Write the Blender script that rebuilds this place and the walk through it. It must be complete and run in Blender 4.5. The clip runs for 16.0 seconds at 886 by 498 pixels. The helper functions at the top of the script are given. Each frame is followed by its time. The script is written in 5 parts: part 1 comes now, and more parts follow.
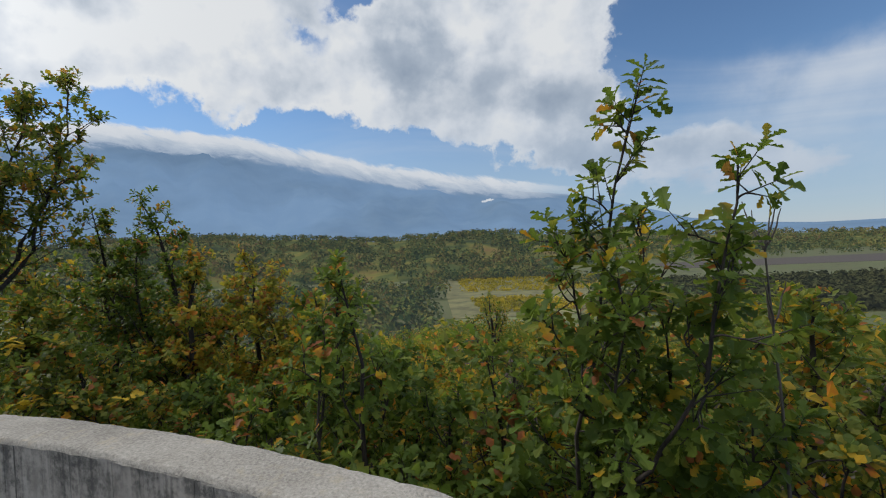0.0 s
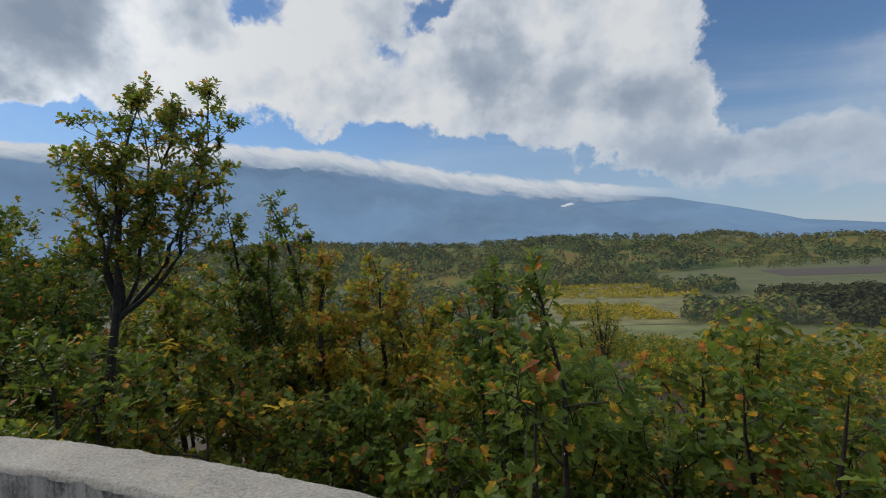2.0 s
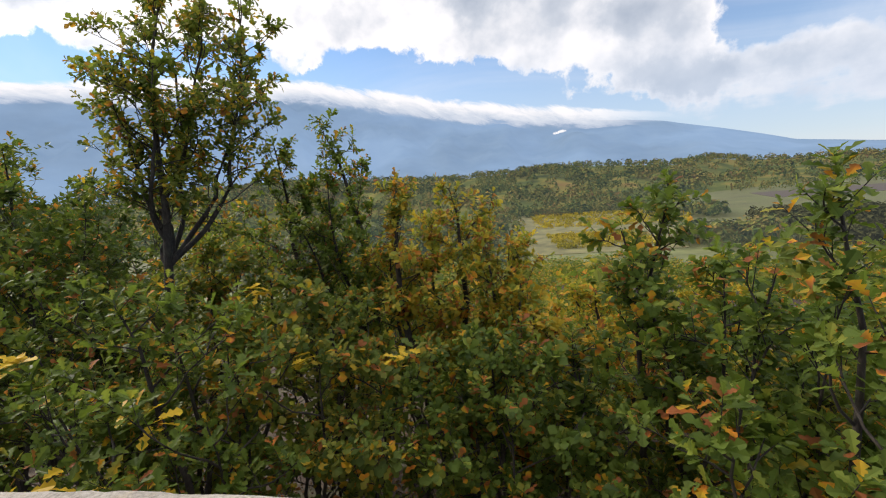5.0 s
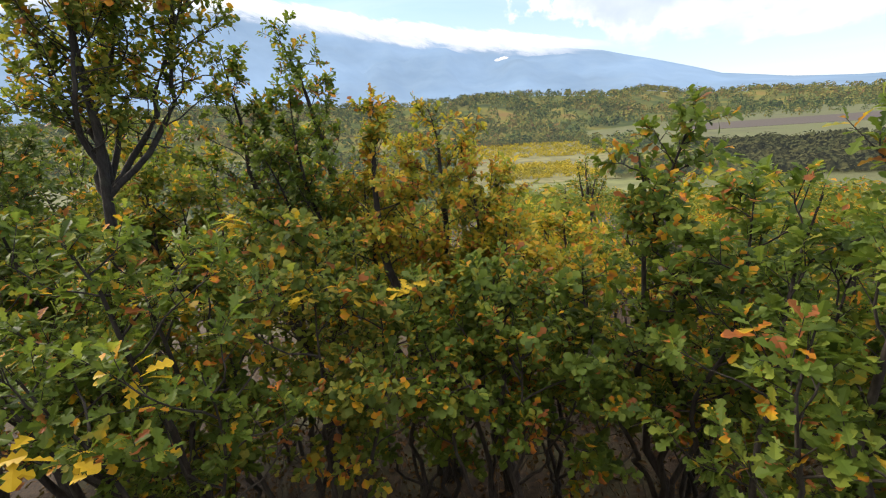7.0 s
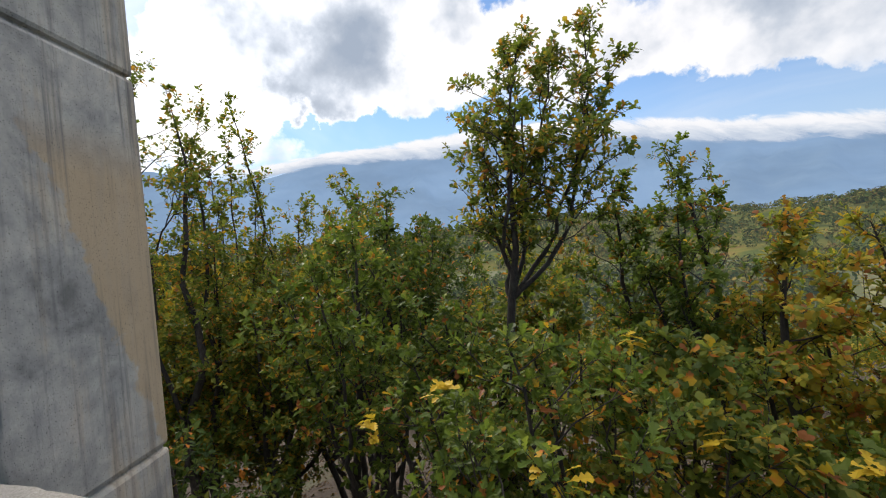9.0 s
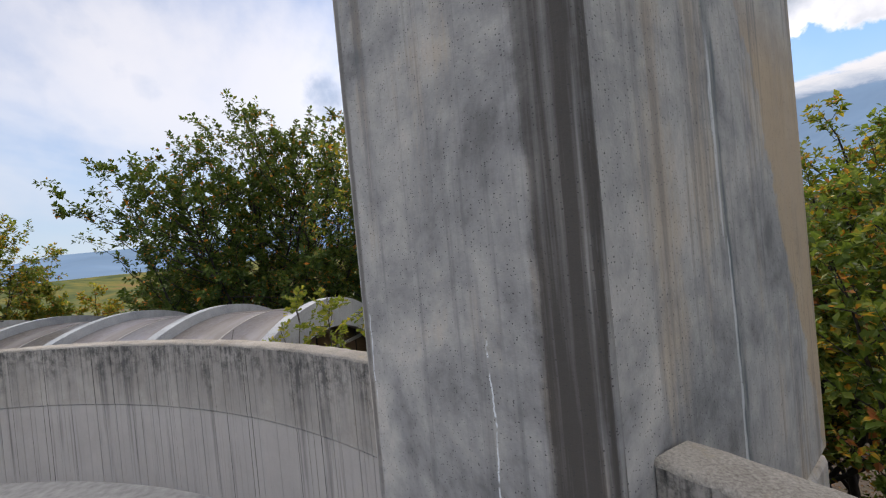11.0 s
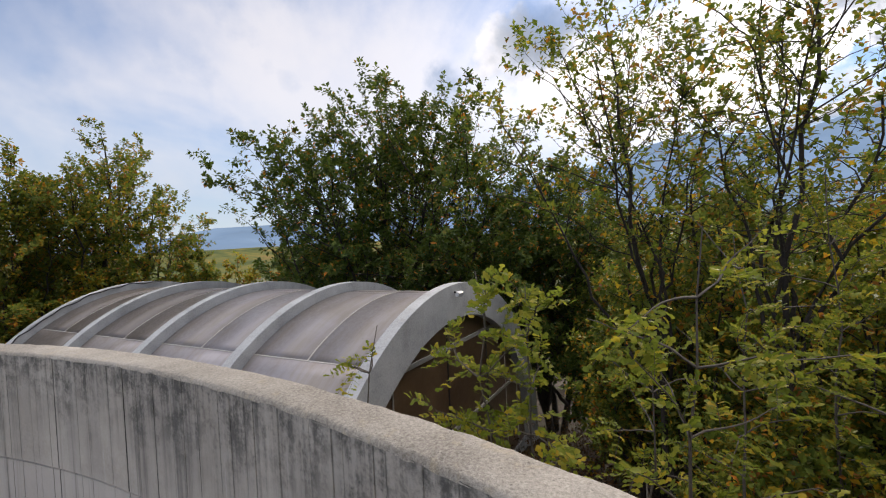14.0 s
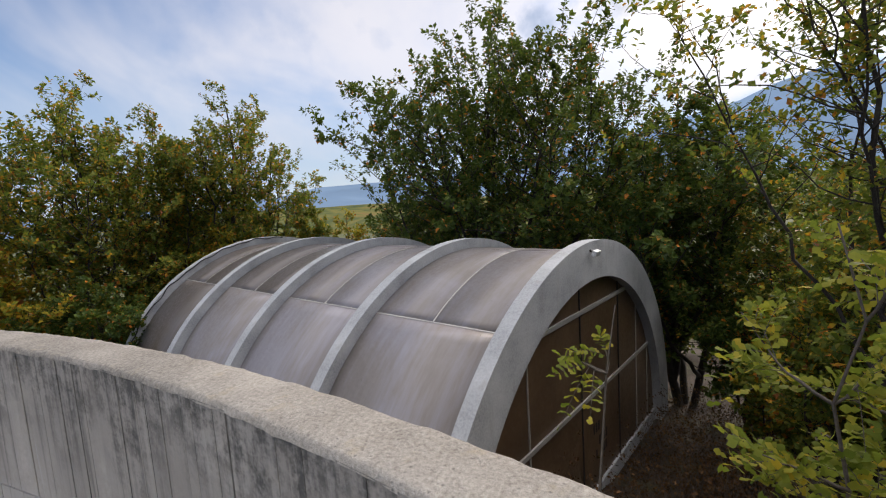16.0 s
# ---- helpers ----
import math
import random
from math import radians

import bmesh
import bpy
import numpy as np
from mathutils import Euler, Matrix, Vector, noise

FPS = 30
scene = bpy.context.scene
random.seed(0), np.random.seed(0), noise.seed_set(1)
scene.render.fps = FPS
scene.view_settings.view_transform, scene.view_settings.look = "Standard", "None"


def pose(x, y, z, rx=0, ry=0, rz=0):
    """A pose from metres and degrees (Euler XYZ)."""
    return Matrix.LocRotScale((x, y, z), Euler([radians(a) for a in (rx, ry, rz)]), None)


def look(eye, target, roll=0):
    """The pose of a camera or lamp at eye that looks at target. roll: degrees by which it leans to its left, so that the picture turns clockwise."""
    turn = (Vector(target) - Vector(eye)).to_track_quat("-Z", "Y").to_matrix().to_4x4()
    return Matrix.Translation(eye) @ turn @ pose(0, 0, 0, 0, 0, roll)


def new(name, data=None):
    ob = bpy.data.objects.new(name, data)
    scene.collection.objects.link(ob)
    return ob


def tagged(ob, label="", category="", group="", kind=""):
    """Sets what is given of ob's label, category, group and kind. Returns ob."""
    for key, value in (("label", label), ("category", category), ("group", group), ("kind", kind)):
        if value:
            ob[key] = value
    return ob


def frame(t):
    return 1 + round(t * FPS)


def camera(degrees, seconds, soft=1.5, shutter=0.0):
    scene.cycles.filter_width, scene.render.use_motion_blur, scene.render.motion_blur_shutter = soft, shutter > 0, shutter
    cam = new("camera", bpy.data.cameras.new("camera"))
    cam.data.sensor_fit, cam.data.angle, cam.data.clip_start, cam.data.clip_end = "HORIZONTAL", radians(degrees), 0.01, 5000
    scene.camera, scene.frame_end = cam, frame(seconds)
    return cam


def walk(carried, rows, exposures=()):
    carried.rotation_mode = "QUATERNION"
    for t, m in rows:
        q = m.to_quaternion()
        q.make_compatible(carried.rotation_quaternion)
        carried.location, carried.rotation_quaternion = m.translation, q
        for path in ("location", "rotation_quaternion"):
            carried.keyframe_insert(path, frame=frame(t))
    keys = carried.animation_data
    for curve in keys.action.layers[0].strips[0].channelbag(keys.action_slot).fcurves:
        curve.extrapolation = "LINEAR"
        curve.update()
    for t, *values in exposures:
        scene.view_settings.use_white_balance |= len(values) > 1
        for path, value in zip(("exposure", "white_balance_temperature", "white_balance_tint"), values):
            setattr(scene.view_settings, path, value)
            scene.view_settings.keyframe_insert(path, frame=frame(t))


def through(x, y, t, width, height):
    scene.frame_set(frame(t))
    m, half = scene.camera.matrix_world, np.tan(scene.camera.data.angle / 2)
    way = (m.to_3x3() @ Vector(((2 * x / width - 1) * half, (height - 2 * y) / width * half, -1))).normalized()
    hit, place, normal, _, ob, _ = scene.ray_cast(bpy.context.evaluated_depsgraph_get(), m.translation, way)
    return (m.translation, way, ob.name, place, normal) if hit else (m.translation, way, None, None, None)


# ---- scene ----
cam = camera(90.0, 16.0, soft=1.15)
PATH = [
    (0, (-0.005, -0.006, 1.578), (-0.013, 1.994, 1.553), -2.8),
    (0.5, (-0.143, 0.111, 1.578), (-0.155, 2.111, 1.573), -2.6),
    (1, (-0.364, 0.221, 1.595), (-0.386, 2.221, 1.601), -2.1),
    (1.5, (-0.600, 0.282, 1.597), (-0.663, 2.281, 1.599), -1.9),
    (2, (-0.856, 0.514, 1.558), (-1.209, 2.482, 1.579), -3.1),
    (2.5, (-1.104, 0.629, 1.597), (-1.626, 2.560, 1.639), -3.2),
    (3, (-1.422, 0.708, 1.575), (-1.960, 2.634, 1.615), -2.9),
    (4.25, (-1.932, 0.908, 1.560), (-2.330, 2.862, 1.403), -4.2),
    (5.5, (-2.380, 1.075, 1.520), (-2.637, 3.027, 1.172), -5.1),
    (6, (-2.537, 1.113, 1.512), (-2.673, 3.061, 1.083), -4.6),
    (6.5, (-2.667, 1.134, 1.499), (-2.770, 3.051, 0.940), -4.4),
    (7, (-2.729, 1.250, 1.476), (-2.822, 3.156, 0.878), -4.4),
    (7.5, (-2.727, 1.282, 1.447), (-2.821, 3.177, 0.813), -4.7),
    (8, (-2.819, 1.247, 1.497), (-3.349, 3.099, 0.961), -8.7),
    (8.5, (-3.050, 1.090, 1.619), (-4.223, 2.703, 1.475), -7.6),
    (9, (-3.236, 1.046, 1.645), (-4.579, 2.528, 1.617), -5.1),
    (9.5, (-3.495, 1.013, 1.664), (-5.067, 2.248, 1.719), -4.5),
    (10, (-3.761, 0.744, 1.652), (-5.642, 1.420, 1.719), -4.8),
    (10.2, (-3.895, 0.608, 1.656), (-5.838, 1.083, 1.667), -5.4),
    (11.25, (-4.800, 0.100, 1.606), (-6.799, 0.030, 1.606), -5.0),
    (12.3, (-5.629, -0.273, 1.522), (-7.607, -0.570, 1.497), -4.7),
    (12.5, (-5.647, -0.375, 1.615), (-7.618, -0.713, 1.577), -4.7),
    (13, (-6.069, -0.619, 1.552), (-8.031, -1.008, 1.528), -3.9),
    (13.5, (-6.392, -0.892, 1.540), (-8.344, -1.327, 1.507), -3.4),
    (14, (-6.800, -1.122, 1.494), (-8.742, -1.600, 1.451), -2.8),
    (14.5, (-7.094, -1.436, 1.452), (-9.028, -1.935, 1.353), -2.3),
    (15, (-7.306, -1.800, 1.459), (-9.207, -2.396, 1.282), -2.3),
    (15.5, (-7.503, -2.090, 1.469), (-9.325, -2.892, 1.267), -3.2),
    (16, (-7.638, -2.399, 1.452), (-9.427, -3.267, 1.235), -3.6),
]

EXPOSURES = [(0.0, -0.45, 6150, 9), (1.5, -0.5, 6150, 9), (3.0, -0.68, 6200, 9), (5.3, 0.25, 6750, 14), (6.0, 0.32, 6850, 14), (7.5, 0.78, 6950, 12), (8.5, 0.30, 6600, 13), (9.0, 0.10, 6550, 12),
             (10.2, 0.1, 6550, 14), (12.3, -0.1, 6750, 16), (14.0, 0.0, 6750, 16), (15.0, 0.06, 6700, 16), (16.0, -0.02, 6650, 16)]
walk(cam, [(t, look(eye, target, roll)) for t, eye, target, roll in PATH], EXPOSURES)

# ---------------------------------------------------------------- light
SUN_AZ, SUN_EL = 70.0, 30.0          # degrees to the left of +y, and up


def heading(az, el=0.0):
    a, e = radians(az), radians(el)
    return Vector((-math.sin(a) * math.cos(e), math.cos(a) * math.cos(e), math.sin(e)))


sun = new("sun", bpy.data.lights.new("sun", "SUN"))
sun.data.energy, sun.data.angle, sun.data.color = 2.9, radians(10), (1.0, 0.92, 0.80)
sun.matrix_basis = look(heading(SUN_AZ, SUN_EL) * 60, (0, 0, 0))


class Nodes:
    """A short way to write node trees."""

    def __init__(self, tree):
        self.tree = tree
        tree.nodes.clear()

    def add(self, kind, ins=(), **props):
        n = self.tree.nodes.new(kind)
        for key, value in props.items():
            setattr(n, key, value)
        for key, value in dict(ins).items():
            self.link(value, n.inputs[key])
        return n

    def link(self, value, socket):
        if isinstance(value, bpy.types.NodeSocket):
            self.tree.links.new(value, socket)
        elif isinstance(value, bpy.types.Node):
            self.tree.links.new(value.outputs[0], socket)
        else:
            socket.default_value = value

    def math(self, op, a, b=0.0, c=0.0, clamp=False):
        n = self.add("ShaderNodeMath", {0: a, 1: b, 2: c}, operation=op)
        n.use_clamp = clamp
        return n.outputs[0]

    def vmath(self, op, a, b=(0, 0, 0)):
        n = self.add("ShaderNodeVectorMath", {0: a, 1: b}, operation=op)
        return n.outputs["Value"] if op in ("DOT_PRODUCT", "LENGTH") else n.outputs[0]

    def noise(self, vec, scale, detail=4.0, rough=0.55, distort=0.0):
        return self.add("ShaderNodeTexNoise", {"Vector": vec, "Scale": scale, "Detail": detail, "Roughness": rough, "Distortion": distort}).outputs[0]

    def ramp(self, fac, stops, mode="LINEAR"):
        n = self.add("ShaderNodeValToRGB", {0: fac})
        n.color_ramp.interpolation = mode
        e = n.color_ramp.elements
        while len(e) < len(stops):
            e.new(0.5)
        for el, (p, c) in zip(e, stops):
            el.position, el.color = p, (*c, 1) if len(c) == 3 else c
        return n.outputs[0]

    def mix(self, fac, a, b, blend="MIX"):
        n = self.add("ShaderNodeMix", data_type="RGBA", blend_type=blend)
        self.link(fac, n.inputs[0])
        self.link(a, n.inputs[6])
        self.link(b, n.inputs[7])
        return n.outputs[2]

    def span(self, v, a, b, c=0.0, d=1.0, smooth=False):
        n = self.add("ShaderNodeMapRange", {0: v, 1: a, 2: b, 3: c, 4: d})
        n.interpolation_type = "SMOOTHSTEP" if smooth else "LINEAR"
        return n.outputs[0]


def build_world():
    world = bpy.data.worlds.new("sky")
    scene.world = world
    world.use_nodes = True
    n = Nodes(world.node_tree)
    way = n.add("ShaderNodeTexCoord").outputs["Generated"]
    sky = n.add("ShaderNodeTexSky", sky_type="NISHITA", sun_disc=False)
    sky.sun_elevation, sky.sun_rotation = radians(SUN_EL), radians(-SUN_AZ)
    sky.air_density, sky.dust_density, sky.ozone_density = 1.0, 0.0, 4.0
    blue = n.add("ShaderNodeBackground", {"Color": sky.outputs[0], "Strength": SKY_STRENGTH})
    sep = n.add("ShaderNodeSeparateXYZ", {0: way})
    x, y, z = sep.outputs
    # billowing: the direction is bent by noise before the cloud shapes are laid out
    warp = n.add("ShaderNodeTexNoise", {"Vector": way, "Scale": 7.0, "Detail": 6.0, "Roughness": 0.55})
    wx, wy, _ = n.add("ShaderNodeSeparateXYZ", {0: warp.outputs[1]}).outputs
    az = n.math("DEGREES", n.math("ARCTAN2", n.math("MULTIPLY", x, -1.0), y))
    el = n.math("DEGREES", n.math("ARCSINE", z))
    curl = n.add("ShaderNodeTexNoise", {"Vector": way, "Scale": 24.0, "Detail": 7.0, "Roughness": 0.6})
    cx, cy, _ = n.add("ShaderNodeSeparateXYZ", {0: curl.outputs[1]}).outputs
    az = n.math("ADD", n.math("MULTIPLY_ADD", n.math("SUBTRACT", wx, 0.5), 13.0, az), n.math("MULTIPLY", n.math("SUBTRACT", cx, 0.5), 5.0))
    el = n.math("ADD", n.math("MULTIPLY_ADD", n.math("SUBTRACT", wy, 0.5), 9.0, el), n.math("MULTIPLY", n.math("SUBTRACT", cy, 0.5), 4.0))

    def lobes(rows):
        total = 0.0
        for a, e, wa, we, amp in rows:
            da = n.math("DIVIDE", n.math("SUBTRACT", az, a), wa)
            de = n.math("DIVIDE", n.math("SUBTRACT", el, e), we)
            q = n.math("ADD", n.math("MULTIPLY", da, da), n.math("MULTIPLY", de, de))
            g = n.math("MULTIPLY", n.math("EXPONENT", n.math("MULTIPLY", q, -1.0)), amp)
            total = n.math("ADD", total, g)
        return total

    # flat layers seen from below
    up = n.math("ADD", n.math("MAXIMUM", z, 0.0), 0.12)
    flat = n.add("ShaderNodeCombineXYZ", {0: n.math("DIVIDE", x, up), 1: n.math("DIVIDE", y, up), 2: 0.3}).outputs[0]
    deck = n.noise(flat, 0.75, 7.0, 0.55, 0.3)
    fine = n.noise(way, 9.0, 7.0, 0.55)
    # the long deck: its lower edge sinks to the right, where it ends
    low = n.span(az, 15.0, -18.0, 15.6, 6.6)
    deck_edge = n.math("MULTIPLY", n.span(n.math("SUBTRACT", el, low), -0.8, 2.2, smooth=True), n.math("MULTIPLY", n.span(az, -25.0, -20.0, smooth=True), n.span(az, 80.0, 66.0, smooth=True)))
    cover = n.math("MULTIPLY_ADD", deck_edge, 0.72, lobes(CLOUDS))
    mass = n.math("ADD", n.math("MULTIPLY_ADD", n.math("SUBTRACT", deck, 0.5), 1.1, cover), n.math("MULTIPLY", n.math("SUBTRACT", fine, 0.5), 0.55))
    mask = n.span(mass, 0.26, 0.60, smooth=True)
    veil = n.math("MULTIPLY", n.span(n.math("ADD", n.noise(flat, 0.35, 5.0, 0.6, 1.2), n.math("MULTIPLY", lobes(VEILS), 0.5)), 0.45, 0.95, smooth=True), 0.75)
    mask = n.math("MAXIMUM", mask, veil)
    # cloud cover added above the view, to carry the extra fill brightness
    mask = n.math("MAXIMUM", mask, n.span(z, 0.5, 0.75, 0.0, 0.85, smooth=True))
    mask = n.math("MULTIPLY", mask, n.span(z, -0.02, 0.03))
    # thick parts are grey from below, thin ones and those towards the sun are bright
    puff = n.noise(way, 5.5, 6.0, 0.5)
    above = n.noise(n.vmath("ADD", way, tuple(heading(SUN_AZ, 50) * 0.045)), 5.5, 6.0, 0.5)
    relief = n.math("MULTIPLY", n.math("SUBTRACT", above, puff), 2.1)
    edge = n.span(mass, 0.35, 0.95, -0.15, 0.28)
    shade = n.math("ADD", n.math("ADD", n.math("MULTIPLY", n.span(n.noise(way, 4.5, 5.0, 0.55), 0.3, 0.75), 0.25), lobes(GREYS)), n.math("ADD", relief, edge))
    tone = n.ramp(n.math("SUBTRACT", 1.0, shade, clamp=True), [(0.0, (0.36, 0.43, 0.53)), (0.45, (0.55, 0.61, 0.69)), (0.8, (0.86, 0.88, 0.91)), (1.0, (1.0, 0.99, 0.97))])
    near = n.math("POWER", n.math("MAXIMUM", n.vmath("DOT_PRODUCT", way, tuple(heading(SUN_AZ, SUN_EL - 6))), 0.0), 14.0)
    power = n.math("MULTIPLY_ADD", near, n.math("MULTIPLY", n.math("SUBTRACT", 1.0, n.math("MULTIPLY", shade, 1.4), clamp=True), 0.8), CLOUD_STRENGTH)
    # added fill: unseen cloud overhead is made brighter to lift shaded surfaces
    power = n.math("ADD", power, n.span(z, 0.52, 0.85, 0.0, 1.4, smooth=True))
    white = n.add("ShaderNodeBackground", {"Color": tone, "Strength": power})
    # thin haze over the horizon
    out = n.add("ShaderNodeMixShader", {0: mask, 1: blue, 2: white})
    haze = n.add("ShaderNodeBackground", {"Color": (0.60, 0.74, 0.92, 1), "Strength": 0.82})
    hz = n.math("MULTIPLY", n.span(z, 0.33, 0.05, smooth=True), 0.70)
    out = n.add("ShaderNodeMixShader", {0: hz, 1: out, 2: haze})
    n.add("ShaderNodeOutputWorld", {0: out.outputs[0]})


SKY_STRENGTH, CLOUD_STRENGTH = 0.15, 1.02
# cloud masses: azimuth to the left of +y, height, half widths (degrees), weight
CLOUDS = [(-22, 9, 9, 3.5, .5), (-33, 9, 9, 4, .45), (-40, 6, 10, 3, .35), (-36, 15.5, 6, 2.5, .4), (66, 18, 12, 9, .5), (82, 16, 14, 9, .55), (97, 22, 14, 7, .4), (23.7, 15.9, 1.6, 0.7, .6),
          (9.4, 28.6, 4, 1.8, -.7), (16, 25, 3, 1.0, -.3), (32, 29.5, 4, 1.8, -.6), (56, 15.5, 6, 2, -.5), (3, 11.5, 6, 1.5, -.25), (-29, 21, 5, 6, -.6), (14, 23.5, 3, 1.2, -.15), (-50, 28, 16, 7, -.3),
          (130, 22, 25, 12, .22), (141, 12, 14, 5, -.15), (153, 14, 10, 6, -.2)]
VEILS = [(-44, 15, 9, 4, .5), (-42, 9, 14, 5, .45), (120, 18, 30, 14, .75), (100, 12, 20, 12, .5)]
GREYS = [(2, 22.5, 6, 3.2, .5), (-13, 16.4, 6, 2.6, .45), (-23, 9.4, 8, 2.4, .4), (-35, 15, 5, 2, .25), (51, 24, 6.0, 3.6, .55), (58, 18.6, 3.5, 2.2, .45), (89, 23.5, 6.5, 3.0, .8), (103, 19.2, 3.4, 2.6, .65),
         (22, 20, 12, 2.5, .15), (40, 21.5, 5, 3.5, -.3), (24, 25, 6, 3, -.2), (-9, 26, 7, 3, -.25), (8, 17, 5, 3, -.2), (66, 19, 8, 6, -.4), (82, 13, 10, 6, -.35), (40, 15.5, 4, 2, -.2)]
build_world()

# ---------------------------------------------------------------- materials
TOWER_MID = (-6.411, 0.896)


def material(name):
    m = bpy.data.materials.new(name)
    m.use_nodes = True
    return m, Nodes(m.node_tree)


def finish(m, n, colour, rough=0.8, bump=None, bump_strength=0.3, bump_distance=0.01, **more):
    ins = {"Base Color": colour, "Roughness": rough}
    ins.update(more)
    if bump is not None:
        ins["Normal"] = n.add("ShaderNodeBump", {"Height": bump, "Strength": bump_strength, "Distance": bump_distance}).outputs[0]
    b = n.add("ShaderNodeBsdfPrincipled", {k.replace("_", " "): v for k, v in ins.items()})
    n.add("ShaderNodeOutputMaterial", {0: b.outputs[0]})
    return m


def object_vec(n, scale=(1, 1, 1)):
    v = n.add("ShaderNodeTexCoord").outputs["Object"]
    return n.vmath("MULTIPLY", v, scale)


def concrete_board():
    """Board-marked concrete: black-mottled under the coping, runs, and paler below the lift line."""
    m, n = material("board_marked_concrete")
    uv = n.add("ShaderNodeUVMap").outputs[0]
    o = object_vec(n)
    fine = n.noise(o, 80.0, 6.0, 0.72)
    patch = n.noise(o, 2.6, 6.0, 0.62)
    blot = n.noise(o, 13.0, 7.0, 0.7)
    runs = n.noise(n.vmath("MULTIPLY", uv, (7.0, 0.45, 1)), 1.0, 6.0, 0.65)
    thin = n.noise(n.vmath("MULTIPLY", uv, (38.0, 0.9, 1)), 1.0, 4.0, 0.6)
    board = n.add("ShaderNodeTexWhiteNoise", {"Vector": n.vmath("FLOOR", n.vmath("MULTIPLY", uv, (12.5, 0.0, 0)))}, noise_dimensions="3D").outputs[0]
    v = n.add("ShaderNodeSeparateXYZ", {0: uv}).outputs[1]
    base = n.ramp(n.math("ADD", n.math("MULTIPLY", patch, 0.5), n.math("ADD", n.math("MULTIPLY", fine, 0.25), n.math("MULTIPLY", blot, 0.25))), [(0.34, (0.25, 0.222, 0.19)), (0.5, (0.37, 0.335, 0.29)), (0.66, (0.49, 0.45, 0.395))])
    base = n.mix(n.math("MULTIPLY", board, 0.3), base, (0.25, 0.232, 0.21, 1))
    lift = n.span(n.math("ADD", v, n.math("MULTIPLY", n.math("SUBTRACT", blot, 0.5), 0.10)), 0.66, 0.60)
    base = n.mix(n.math("MULTIPLY", lift, 0.55), base, (0.47, 0.435, 0.395, 1))
    reach = n.math("MULTIPLY_ADD", runs, 0.95, 0.30)
    head = n.span(n.math("ADD", n.math("SUBTRACT", v, 1.10), reach), 0.30, 0.78, smooth=True)
    mott = n.span(n.math("ADD", n.math("MULTIPLY", blot, 0.6), n.math("ADD", n.math("MULTIPLY", fine, 0.3), n.math("MULTIPLY", thin, 0.3))), 0.50, 0.70, smooth=True)
    col = n.mix(n.math("MULTIPLY", n.math("MULTIPLY", head, mott), 0.95), base, (0.055, 0.052, 0.046, 1))
    streak = n.span(n.math("ADD", n.math("MULTIPLY", thin, 0.6), n.math("MULTIPLY", runs, 0.5)), 0.56, 0.72, smooth=True)
    col = n.mix(n.math("MULTIPLY", streak, 0.6), col, (0.095, 0.09, 0.082, 1))
    lime = n.span(thin, 0.33, 0.25, smooth=True)
    col = n.mix(n.math("MULTIPLY", lime, 0.4), col, (0.55, 0.55, 0.54, 1))
    bump = n.math("ADD", fine, n.math("MULTIPLY", n.math("ADD", thin, blot), 0.6))
    return finish(m, n, col, 0.9, bump, 0.45, 0.007)


def concrete_top():
    m, n = material("weathered_coping")
    o = object_vec(n)
    grain = n.noise(o, 120.0, 4.0, 0.75)
    pit = n.add("ShaderNodeTexVoronoi", {"Vector": o, "Scale": 70.0}).outputs[0]
    patch = n.noise(o, 3.0, 6.0, 0.65)
    lich = n.span(n.noise(o, 14.0, 6.0, 0.7), 0.56, 0.68, smooth=True)
    col = n.ramp(n.math("ADD", n.math("MULTIPLY", grain, 0.55), n.math("MULTIPLY", patch, 0.45)), [(0.36, (0.14, 0.125, 0.105)), (0.5, (0.285, 0.26, 0.222)), (0.64, (0.42, 0.385, 0.335))])
    col = n.mix(n.math("MULTIPLY", lich, 0.4), col, (0.36, 0.30, 0.20, 1))
    col = n.mix(n.span(pit, 0.16, 0.05, 0, 0.6), col, (0.16, 0.145, 0.13, 1))
    return finish(m, n, col, 0.95, n.math("ADD", grain, n.math("MULTIPLY", n.span(pit, 0.0, 0.25), 0.7)), 0.6, 0.008)


